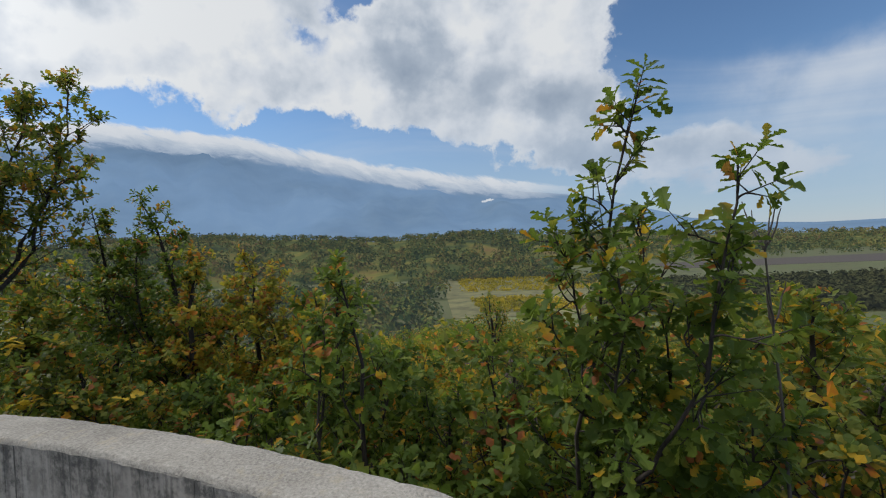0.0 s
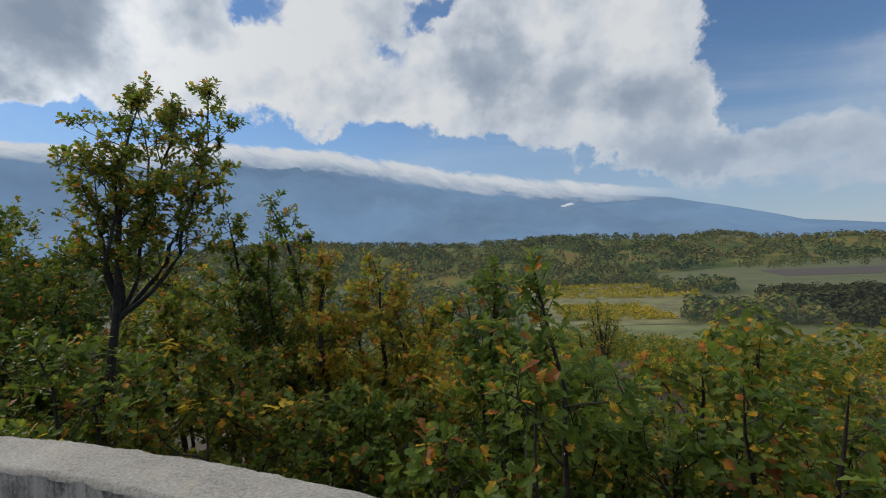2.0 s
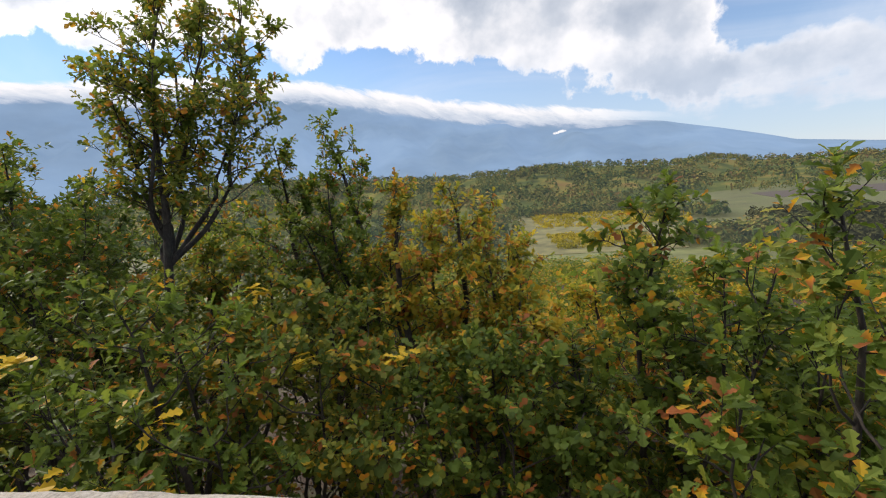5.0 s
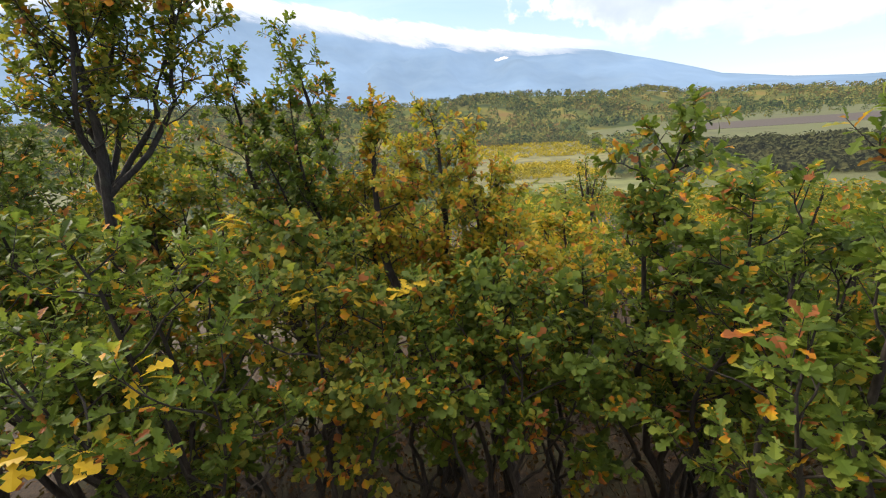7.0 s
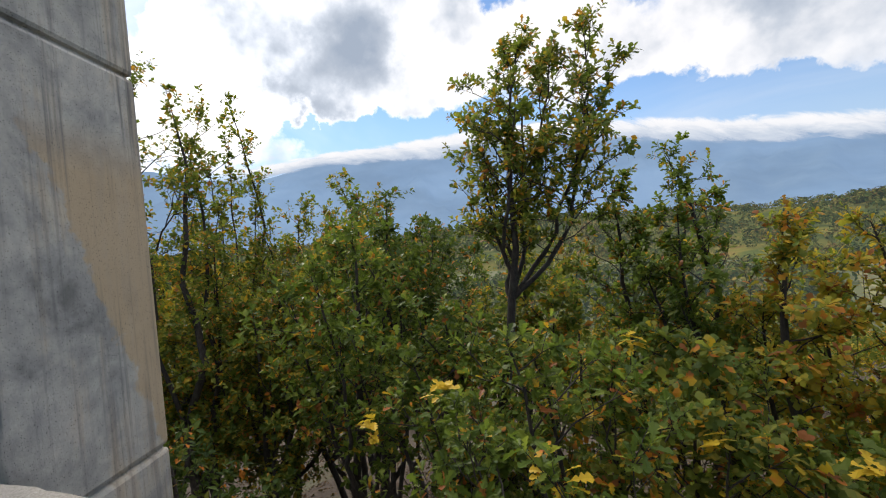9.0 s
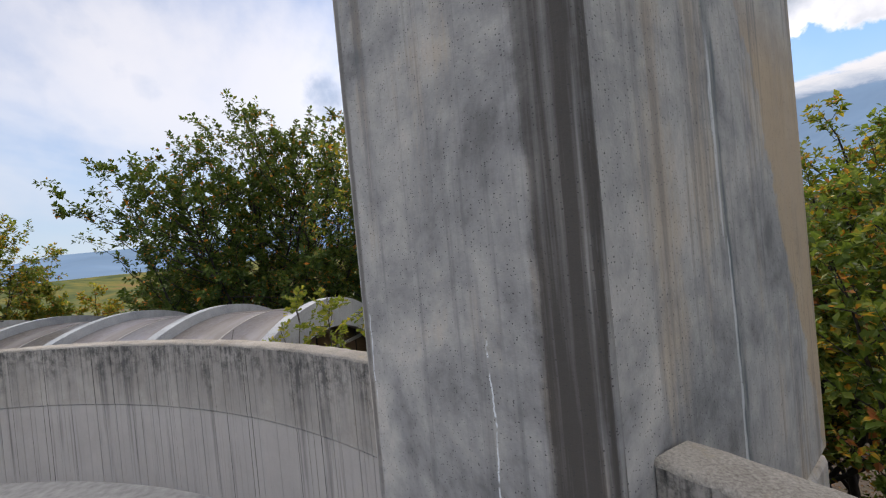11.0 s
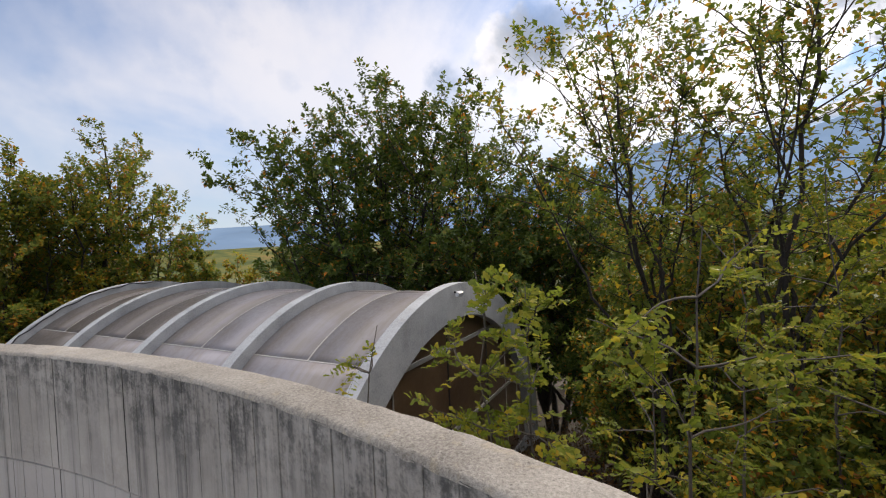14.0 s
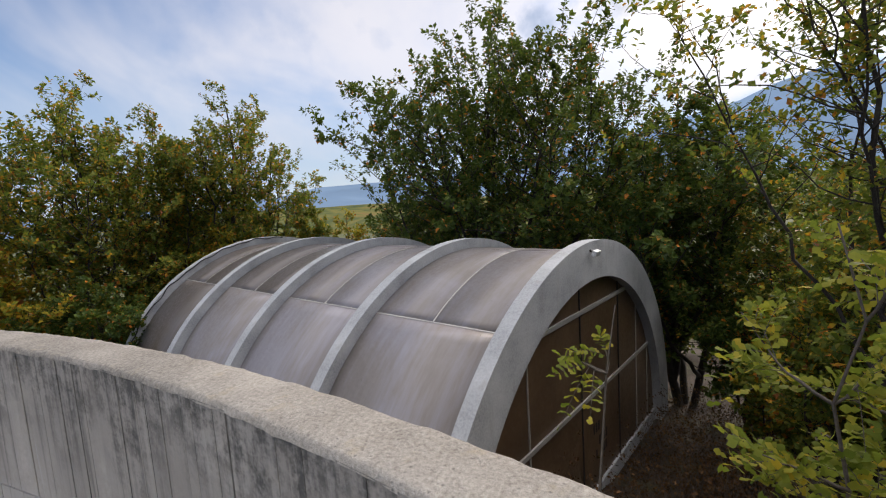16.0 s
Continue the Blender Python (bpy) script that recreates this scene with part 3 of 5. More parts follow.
def parapet(name, a0, a1, label, CX=CX, CY=CY, R_IN=R_IN, R_OUT=R_OUT):
    """A curved wall from angle a0 to a1: board-marked faces, worn coping edge."""
    root = thing(name, label, "parapet", (CX, CY, 0), kind="structure")
    rng = np.random.default_rng(int(a0 * 100) + 900)
    width = 0.080 / R_IN
    cuts = [a0]
    while cuts[-1] < a1 - width * 1.3:
        cuts.append(cuts[-1] + width * rng.choice((0.55, 0.8, 1.0, 1.0, 1.35)) * rng.uniform(0.9, 1.1))
    cuts.append(a1)
    for face, radius, low, sign in (("inner_face", R_IN, 0.0, -1), ("outer_face", R_OUT, -7.5, 1)):
        vs, fs, uv = [], [], []
        for k in range(len(cuts) - 1):
            c0, c1 = cuts[k], cuts[k + 1]
            off = rng.uniform(0, 0.003)
            gap = rng.choice((0.0008, 0.0016, 0.0030)) / R_IN
            cols = [(c0, radius - sign * 0.005), (c0 + gap, radius + sign * off), (c1 - gap, radius + sign * off), (c1, radius - sign * 0.005)]
            rows = [low, 0.62, 0.625, 0.63, TOP - 0.012] if sign < 0 else [low, -2.0, 0.62, TOP - 0.012]
            b = len(vs)
            for zi, z in enumerate(rows):
                dip = -sign * 0.010 if (sign < 0 and zi == 2) else (-sign * 0.003 if sign < 0 and zi < 2 else 0)
                for a, r in cols:
                    vs.append(((r + dip) * math.cos(a), (r + dip) * math.sin(a), z))
                    uv.append((a * R_IN, z))
            for zi in range(len(rows) - 1):
                for c in range(3):
                    i = b + zi * 4 + c
                    fs.append((i, i + 1, i + 5, i + 4) if sign > 0 else (i + 1, i, i + 4, i + 5))
        me = mesh_of(face, vs, fs, M_BOARD)
        me.materials.append(M_GROOVE)
        for f in range(len(fs)):
            me.polygons[f].material_index = 0 if f % 3 == 1 or rng.random() < 0.72 else 1
        lay = me.uv_layers.new(name="UVMap")
        for lp in me.loops:
            lay.data[lp.index].uv = uv[lp.vertex_index]
        bm = bmesh.new()
        bm.from_mesh(me)
        bmesh.ops.remove_doubles(bm, verts=bm.verts, dist=0.0002)
        bm.to_mesh(me)
        bm.free()
        part(face, me, root)
    # coping: rounded, chipped arrises and an uneven top
    steps = int((a1 - a0) * R_IN / 0.025)
    prof = [(R_IN - 0.003, TOP - 0.016), (R_IN + 0.001, TOP - 0.005), (R_IN + 0.010, TOP - 0.001), (R_IN + 0.05, TOP), (R_IN + 0.10, TOP), (R_OUT - 0.012, TOP - 0.001), (R_OUT - 0.002, TOP - 0.006), (R_OUT + 0.003, TOP - 0.016)]
    vs, fs = [], []
    for s in range(steps + 1):
        a = a0 + (a1 - a0) * s / steps
        for r, z in prof:
            p = Vector((r * math.cos(a), r * math.sin(a), z))
            w = noise.noise(p * 14) * 0.003 + noise.noise(p * 45) * 0.0022
            rr = r + (w * 0.9 if r in (prof[0][0], prof[1][0], prof[-1][0], prof[-2][0]) else 0)
            vs.append((rr * math.cos(a), rr * math.sin(a), z + w))
    k = len(prof)
    for s in range(steps):
        for c in range(k - 1):
            i = s * k + c
            fs.append((i, i + 1, i + k + 1, i + k))
    me = mesh_of("coping", vs, fs, M_TOP, True)
    me.flip_normals()
    part("coping", me, root, "rough pale concrete coping with worn edges")
    return root


def along_tower(n, u):
    return TOWER_C + TOWER_N * n + TOWER_U * u


def meet(n_off, radius, CX=CX, CY=CY):
    """Angle at which a circle meets the tower's side."""
    lo, hi = 0.0, 1.6
    for _ in range(40):
        mid = (lo + hi) / 2
        p = along_tower(n_off, mid)
        if math.hypot(p.x - CX, p.y - CY) < radius:
            lo = mid
        else:
            hi = mid
    p = along_tower(n_off, lo)
    return math.atan2(p.y - CY, p.x - CX)


A_RIGHT, A_LEFT = meet(0.0, E_IN + 0.07, EX, EY), meet(-TOWER_W, R_IN + 0.07)
parapet("wall_parapet_east", radians(-60), A_RIGHT - 0.002, "curved board-marked concrete parapet, grey with dark runs", EX, EY, E_IN, E_OUT)
parapet("wall_parapet_west", A_LEFT + 0.002, radians(300) - 0.03, "curved board-marked concrete parapet with dark vertical stains")


def disc(name, radius, z0, z1, mat):
    bm = bmesh.new()
    bmesh.ops.create_cone(bm, cap_ends=True, segments=128, radius1=radius, radius2=radius, depth=z1 - z0, matrix=Matrix.Translation((CX, CY, (z0 + z1) / 2)))
    return from_bm(name, bm, mat)


tagged(new("floor", disc("floor", R_IN + 0.03, -0.3, 0.0, M_FLOOR)), "plain grey concrete platform floor", "floor", kind="structure")


def tower():
    """The concrete tower: storey-high blocks with an open joint between."""
    yaw = math.degrees(math.atan2(TOWER_U.y, TOWER_U.x))
    mid = along_tower(-TOWER_W / 2, TOWER_D / 2)
    root = thing("concrete_tower", "tall bluish grey concrete tower with ochre runs and air holes", "tower", (mid.x, mid.y, 0), kind="structure")
    root.rotation_euler = (0, 0, radians(yaw))
    joints = [-8.5, -4.32, -1.915, 0.485, 2.885, 5.285, 7.6]
    for z0, z1 in zip(joints, joints[1:]):
        bm = bmesh.new()
        bmesh.ops.create_cube(bm, size=1.0, matrix=Matrix.Diagonal((TOWER_D, TOWER_W, z1 - z0 - 0.016, 1)))
        bmesh.ops.bevel(bm, geom=list(bm.edges), offset=0.030, segments=2, profile=0.5, affect="EDGES")
        part("block", from_bm("block", bm, M_TOWER), root, at=pose(0, 0, (z0 + z1) / 2))
    part("core", box_mesh("core", (TOWER_D - 0.06, TOWER_W - 0.06, 16.0), M_TOWER, 0), root, at=pose(0, 0, -0.45))


tower()

# ---------------------------------------------------------------- the vaulted shelter
V_X, V_Y, V_Z, V_PHI, V_RO, V_RI = -19.56, -3.86, -7.02, radians(255.3), 7.20, 6.19
V_STEP, V_RIBS, V_BAND, V_SKIN = 4.20, 5, 0.34, 6.90


def arc_band(name, r0, r1, y0, y1, mat, a0=0.0, a1=math.pi, steps=64, smooth=False):
    """A solid half ring in the x-z plane, from y0 to y1."""
    vs, fs = [], []
    for s in range(steps + 1):
        a = a0 + (a1 - a0) * s / steps
        c, q = math.cos(a), math.sin(a)
        vs += [(r0 * c, y0, r0 * q), (r1 * c, y0, r1 * q), (r1 * c, y1, r1 * q), (r0 * c, y1, r0 * q)]
    for s in range(steps):
        i = 4 * s
        for k in range(4):
            fs.append((i + k, i + 4 + k, i + 4 + (k + 1) % 4, i + (k + 1) % 4))
    fs += [(0, 1, 2, 3), (4 * steps + 3, 4 * steps + 2, 4 * steps + 1, 4 * steps)]
    return mesh_of(name, vs, fs, mat, smooth)


def shelter():
    root = thing("vaulted_shelter", "barrel-vaulted shelter of grey concrete ribs and brownish plastic sheeting", "shelter", (V_X, V_Y, V_Z))
    # local y runs along the axis, away from the open end
    root.rotation_euler = (0, 0, V_PHI - math.pi / 2)
    rib = arc_band("rib", V_RI + 0.35, V_RO, 0, V_BAND, M_RIB, -0.06, math.pi + 0.06, 96)
    front = arc_band("front_rib", V_RI, V_RO, 0, V_BAND, M_RIB, -0.06, math.pi + 0.06, 96)
    for k in range(V_RIBS):
        ob = part("rib", front if k == 0 else rib, root, at=pose(0, k * V_STEP, 0))
        if k == 0:
            tagged(ob, "deep front rib of weathered grey concrete")
    sheet_mesh = {}
    for k in range(V_RIBS - 1):
        bay = V_STEP - V_BAND
        for q, (d0, d1) in enumerate(((0, 56), (56, 90), (90, 124), (124, 180))):
            a0, a1 = radians(d0) + 0.002, radians(d1) - 0.002
            # the low sheets span the whole bay, the upper ones meet under a cover strip
            low = q in (0, 3)
            # far bays take the darkened copy, painted for the dim interior behind them
            mat = M_DIMMED if k >= 3 or (k == 2 and not low) else (M_SKIN if low else M_UPPER)
            wide = bay - 0.02 if low else bay / 2 - 0.02
            key = (q, mat.name)
            if key not in sheet_mesh:
                sheet_mesh[key] = arc_band("sheet", V_SKIN - 0.02, V_SKIN, 0, wide, mat, a0, a1, 18, True)
            for half in range(1 if low else 2):
                part("sheet", sheet_mesh[key], root, at=pose(0, k * V_STEP + V_BAND + half * bay / 2, 0))
        part("cover_strip", arc_band("cover_strip", V_SKIN - 0.01, V_SKIN + 0.012, 0, 0.035, M_BATTEN, radians(56), radians(124), 40), root, at=pose(0, k * V_STEP + V_BAND + bay / 2 - 0.03, 0))
        for q in (56, 124):
            a = radians(q)
            part("purlin_strip", box_mesh("purlin_strip", (0.035, V_STEP - V_BAND, 0.024), M_BATTEN, 0.004, 1), root,
                 at=Matrix.Translation((V_SKIN * math.cos(a), k * V_STEP + V_BAND + (V_STEP - V_BAND) / 2, V_SKIN * math.sin(a))) @ pose(0, 0, 0, 0, 90 - math.degrees(a), 0))
    # end wall: sheets behind the front rib, held by battens
    inset, r = 0.30, V_RI + 0.1
    edges = [-r, -3.15, -0.35, 2.48, 4.2, 5.4, r]
    for e0, e1 in zip(edges, edges[1:]):
        vs, n = [], 10
        for s in range(n + 1):
            x = e0 + 0.01 + (e1 - e0 - 0.02) * s / n
            h = math.sqrt(max(r * r - x * x, 0.0004))
            vs += [(x, inset, -0.4), (x, inset, h), (x, inset + 0.03, -0.4), (x, inset + 0.03, h)]
        fs = []
        for s in range(n):
            i = 4 * s
            fs += [(i, i + 4, i + 5, i + 1), (i + 2, i + 3, i + 7, i + 6), (i + 1, i + 5, i + 7, i + 3)]
        part("end_sheet", mesh_of("end_sheet", vs, fs, M_END), root, "brown translucent end sheet")
    for x in edges[1:-1]:
        h = math.sqrt(r * r - x * x)
        part("mullion", box_mesh("mullion", (0.045, 0.03, h), M_BATTEN if x < -3 or x > 4 else M_DARK, 0.004, 1), root, at=pose(x, inset - 0.02, h / 2))
    for z in (2.84, 5.34):
        w = math.sqrt(r * r - z * z)
        part("end_batten", box_mesh("end_batten", (2 * w, 0.05, 0.13), M_BATTEN, 0.01, 1), root, "pale wooden batten", at=pose(0, inset - 0.035, z))
    part("plinth", box_mesh("plinth", (2 * r, 0.25, 0.5), M_RIB, 0.02), root, "concrete kerb under the end wall", at=pose(0, inset + 0.05, -0.2))
    # a few rows of letters too worn to read
    for row, (z, xs) in enumerate(((1.75, (0.45, 0.62, 0.80)), (1.30, (0.85, 1.02, 1.2, 1.36)), (0.95, (0.6, 1.15, 1.32)))):
        for x in xs:
            part("letter_bar", box_mesh("letter_bar", (0.10, 0.006, 0.28), M_DARK, 0), root, at=pose(x, inset - 0.004, z, 0, 8 * math.sin(x * 9), 0))
    lamp = part("flood_lamp", box_mesh("flood_lamp", (0.3, 0.12, 0.14), M_LAMP, 0.02), root, "small grey flood lamp", at=pose(-0.25, -0.16, V_RO - 0.28, 20))
    part("bracket", box_mesh("bracket", (0.05, 0.16, 0.05), M_DARK, 0.005, 1), lamp, at=pose(0, 0.10, 0.0))
    # far end: wall and a slack cable
    vs = [(0, 0, -0.4)] + [(V_SKIN * math.cos(a), 0, V_SKIN * math.sin(a)) for a in np.linspace(0, math.pi, 40)]
    part("back_wall", mesh_of("back_wall", vs, [(0, i, i + 1) for i in range(1, 40)], M_END), root, at=pose(0, (V_RIBS - 1) * V_STEP + 0.3, 0))
    cab = []
    for s in range(60):
        a = math.pi * (0.46 + 0.42 * s / 59)
        rr = V_RO - 0.04 + 0.05 * math.sin(s * 0.9) * math.sin(s * 0.21)
        cab.append((rr * math.cos(a), (V_RIBS - 1) * V_STEP - 0.03 - 0.04 * math.sin(s * 0.5), rr * math.sin(a)))
    v, q = tubes([(cab, np.full(60, 0.025))], 6)
    part("cable", quick_mesh("cable", v, q, M_DARK, True), root, "slack black cable")
    return root


shelter()

# ---------------------------------------------------------------- trees


def leaf_shape(detail):
    """Leaf of unit length along x: vertices and quads. Lobed for the near trees."""
    if detail == 0:
        return np.array([(0, 0, 0), (0.55, -0.31, 0.07), (1.0, 0, -0.08), (0.55, 0.31, 0.07)]), np.array([(0, 1, 2, 3)])
    if detail == 1:
        st = [(0.0, 0.03, 0.0), (0.34, 0.21, 0.03), (0.48, 0.11, 0.03), (0.74, 0.31, 0.0), (1.0, 0.08, -0.10)]
        v = [(x, s * w, z + s * 0.12 * w) for x, w, z in st for s in (-1, 1)]
        return np.array(v), np.array([(2 * k, 2 * k + 1, 2 * k + 3, 2 * k + 2) for k in range(4)])
    else:
        st = [(0.0, 0.02), (0.24, 0.17), (0.35, 0.08), (0.53, 0.28), (0.63, 0.13), (0.81, 0.29), (1.0, 0.08)]
    v, q = [], []
    for x, w in st:
        droop = -0.12 * x * x
        v += [(x, -w, droop + 0.28 * w), (x, 0, droop), (x, w, droop + 0.28 * w)]
    for k in range(len(st) - 1):
        i = 3 * k
        q += [(i, i + 1, i + 4, i + 3), (i + 1, i + 2, i + 5, i + 4)]
    return np.array(v), np.array(q)


LEAF = [leaf_shape(0), leaf_shape(1), leaf_shape(2)]


def leaf_cloud(name, pos, way, size, detail, mat, rng, facing=None):
    """Joined leaves at pos, pointing along way."""
    v0, q0 = LEAF[detail]
    n = len(pos)
    x = way / (np.linalg.norm(way, axis=1)[:, None] + 1e-9)
    up = rng.normal(0, 0.9, (n, 3)) + (0, 0, 0.8) if facing is None else facing
    y = np.cross(up, x)
    y /= np.linalg.norm(y, axis=1)[:, None] + 1e-9
    z = np.cross(x, y)
    v = pos[:, None] + size[:, None, None] * (v0[None, :, 0:1] * x[:, None] + v0[None, :, 1:2] * y[:, None] + v0[None, :, 2:3] * z[:, None])
    q = q0[None] + (np.arange(n) * len(v0))[:, None, None]
    return quick_mesh(name, v.reshape(-1, 3), q.reshape(-1, 4), mat, False)


def bent(start, way, length, rng, steps, wobble, rise):
    pts = [np.array(start, float)]
    d = np.array(way, float)
    d /= np.linalg.norm(d)
    for _ in range(steps):
        d = d + rng.normal(0, wobble, 3) + np.array([0, 0, rise])
        d /= np.linalg.norm(d)
        pts.append(pts[-1] + d * length / steps)
    return np.array(pts)


def on_line(pts, u):
    """The point at the share u of a line, and the line's direction there."""
    k = len(pts) - 1
    j = min(int(u * k), k - 1)
    d = pts[j + 1] - pts[j]
    return pts[j] + d * (u * k - j), d / (np.linalg.norm(d) + 1e-9)


def unit(a):
    return a / (np.linalg.norm(a, axis=-1, keepdims=True) + 1e-9)


def rosettes(start, tip, leafs, size, rng):
    """Leaves crowded towards the tips of shoots: places, directions, facings, lengths."""
    n = len(start)
    count = rng.integers(max(3, leafs - 3), leafs + 4, n)
    who = np.repeat(np.arange(n), count)
    m = len(who)
    axis = unit(tip - start)
    side = unit(np.cross(axis, unit(rng.normal(0, 1, (n, 3)))))
    other = np.cross(axis, side)
    order = np.arange(m) - np.repeat(np.cumsum(count) - count, count)
    share = order / count[who]
    along = 1.0 - 0.62 * share ** 1.3
    turn = order * 2.39996 + rng.normal(0, 0.35, m)
    open_ = np.radians(32 + 52 * share + rng.normal(0, 13, m))
    out = side[who] * np.cos(turn)[:, None] + other[who] * np.sin(turn)[:, None]
    way = axis[who] * np.cos(open_)[:, None] + out * np.sin(open_)[:, None] + np.array([0, 0, -0.12])
    face = axis[who] * 0.9 + np.array([0, 0, 0.75]) + rng.normal(0, 0.42, (m, 3))
    pos = start[who] + (tip - start)[who] * along[:, None]
    ln = size * rng.uniform(0.75, 1.2, n)[who] * rng.uniform(0.6, 1.15, m) * (1.08 - 0.25 * (share < 0.15))
    return pos, way, face, ln


def oak(x, y, top, crown, radius, mat, detail, limbs=40, twigs=10, leafs=10, size=0.095, stems=1, seed=1, leaders=None, lean=(0, 0), trunk=0.11,
        label="young oak with lobed green leaves", profile=0.6, fork=0.5, scatter=0.3, swing=0.72, tips=None, name="oak_tree", group="oaks round the platform", base=None):
    """An oak: trunks fork into rising leaders, these bear ascending limbs, and leaves crowd at the ends of the shoots.
    crown: height at which leaves begin; radius: half width; profile: how high up it is widest; tips: the leaders' ends, if known."""
    rng = np.random.default_rng(seed)
    z0 = float(ground_z(x, y)) - 0.15 if base is None else base
    root = thing(name, label, "tree", (x, y, z0), group)
    H, c0 = top - z0, crown - z0
    if tips is None:
        n = leaders or 3 + stems + int(radius)
        tips = []
        for k in range(n):
            a, rho = k * 2.39996 + rng.normal(0, 0.4), 0.74 * math.sqrt(k / n)
            drop = (1.0 - 0.7 * profile) * rho ** 2 + rng.uniform(0, 0.14) * (k > 0)
            tips.append((lean[0] + radius * rho * math.cos(a), lean[1] + radius * rho * math.sin(a), H - 0.06 - (H - c0) * drop))
    else:
        tips = [(p[0] - x, p[1] - y, p[2] - z0 - 0.06) for p in tips]
    n = len(tips)
    feet = [np.array([0.0, 0, 0])] + [np.array([math.cos(a), math.sin(a), 0]) * rng.uniform(0.12, 0.3) * (0.6 + 0.3 * radius) for a in rng.uniform(0, 6.28, stems - 1)]
    trunks, wood, twig_a, twig_b = [], [], [], []
    fine = 1.0 if detail else max(1.0, size / 0.11)
    for k, tip in enumerate(tips):
        tip = np.array(tip, float)
        t = np.linspace(0, 1, 15)[:, None]
        if k < stems:
            # a trunk: slightly bowed from its foot to its tip
            start, knee, r0 = feet[k], feet[k] * 1.5 + tip * (0.45, 0.45, 0.5), trunk * (0.8 if k else 1.0)
        else:
            # a leader: leaves a trunk near the fork, swings out, then rises
            host, host_r = trunks[k % stems]
            high = (c0 * fork + scatter * max(tip[2] - c0, 0.1) * rng.random()) if stems < n else 0
            u = min(0.85, max(0.05, high / host[-1, 2]))
            start, d = on_line(host, u)
            knee, r0 = start + (tip - start) * (swing, swing, 0.34), 0.62 * float(np.interp(u * 14, np.arange(15), host_r))
        pts = start * (1 - t) ** 2 + knee * 2 * t * (1 - t) + tip * t * t
        reach = float(np.linalg.norm(tip - start))
        wander = np.cumsum(rng.normal(0, 0.022 * reach, (14, 3)) * (1, 1, 0.3), 0)
        pts[1:] += wander * np.minimum(1, 4 * t[1:]) * (1 - t[1:]) ** 0.6
        trunks.append((pts, r0 * (1 - t[:, 0]) ** 0.8 + 0.004 * fine))
        low = max(c0, start[2] + 0.12 * (tip[2] - start[2]))
        span = tip[2] - low
        if span < 0.1:
            continue
        width = radius * (0.72 if n > 2 else 1.0)
        share = np.linspace(0, 1, len(pts))
        m = max(5, int(limbs / n * (0.5 + 0.8 * span / (H - c0))))
        for i in range(m):
            f = (i + rng.uniform(0.2, 0.8)) / m
            p, d = on_line(pts, float(np.interp(low + span * f * 0.97, pts[:, 2], share)))
            a = i * 2.39996 + rng.normal(0, 0.5) + k
            wide = (0.7 + 0.3 * f / profile) if f < profile else max(0.10, (1 - f) / (1 - profile)) ** 0.6
            ln = width * wide * rng.uniform(0.65, 1.15)
            limb = bent(p, d * 0.25 + np.array([math.cos(a), math.sin(a), rng.uniform(-0.15, 0.4) + 0.55 * f]), ln, rng, 6, 0.20, 0.05)
            wood.append((limb, np.linspace(min(trunk * 0.28, 0.005 * fine + 0.005 * ln), 0.0035 * fine, 7)))
            for _ in range(max(2, int(twigs * (0.3 + 0.7 * ln / width)))):
                q, d2 = on_line(limb, 0.15 + 0.85 * rng.random() ** 0.7)
                w = d2 * 0.6 + unit(rng.normal(0, 1, 3)) * 0.75 + (0, 0, 0.42)
                twig_a.append(q)
                twig_b.append(q + unit(w) * rng.uniform(0.10, 0.30) * min(2.4, 0.6 + radius * 0.3))
            twig_a.append(limb[5])
            twig_b.append(limb[6] + unit(limb[6] - limb[5]) * 0.06)
        # short shoots straight from the leader, up to its tip
        for _ in range(max(3, int(span * 8 / fine))):
            q, d = on_line(pts, float(np.interp(low + span * (0.35 + 0.65 * rng.random()), pts[:, 2], share)))
            twig_a.append(q)
            twig_b.append(q + unit(d * 0.7 + unit(rng.normal(0, 1, 3)) * 0.6) * rng.uniform(0.10, 0.22) * fine)
        twig_a.append(pts[-2])
        twig_b.append(pts[-1] + (0, 0, 0.05))
    v, q = tubes(trunks, 8 if detail else 6)
    part("trunk", quick_mesh("trunk", v, q, M_BARK, True), root)
    twig_a, twig_b = np.array(twig_a), np.array(twig_b)
    v, q = tubes(wood, 5 if detail else 3)
    every = 1 if detail else 6
    shoots = [(np.array([a, b]), np.array([0.0042, 0.0018]) * fine) for a, b in zip(twig_a[::every], twig_b[::every])]
    v2, q2 = tubes(shoots, 3)
    v, q = np.concatenate([v, v2]), np.concatenate([q, q2 + len(v)])
    tagged(part("branchwork", quick_mesh("branchwork", v, q, M_BARK, True), root), kind="stuff")
    pos, way, face, ln = rosettes(twig_a, twig_b, leafs if detail else int(leafs * 0.62), size if detail else size * 1.22, rng)
    part("crown", leaf_cloud("crown", pos, way, ln, detail, mat, rng, face), root)
    return root


SINGLE = quick_mesh("leaf", *LEAF[2], M_YELLOW)


def cluster(root, x, y, z, count, seed, size=0.11):
    """A spray of leaves that turned early, at a place in the world."""
    rng = np.random.default_rng(seed)
    for _ in range(count):
        p = Vector((x, y, z)) - root.location + Vector(rng.normal(0, 0.045, 3))
        turn = Euler(rng.uniform((-0.6, -0.5, 0), (0.6, 0.7, 6.28))).to_matrix().to_4x4()
        part("leaf", SINGLE, root, "bright yellow leaf", at=Matrix.Translation(p) @ turn @ Matrix.Scale(size * rng.uniform(0.75, 1.2), 4))


G, O, Y, D = M_GREEN, M_OLIVE, M_GOLD, M_DEEP
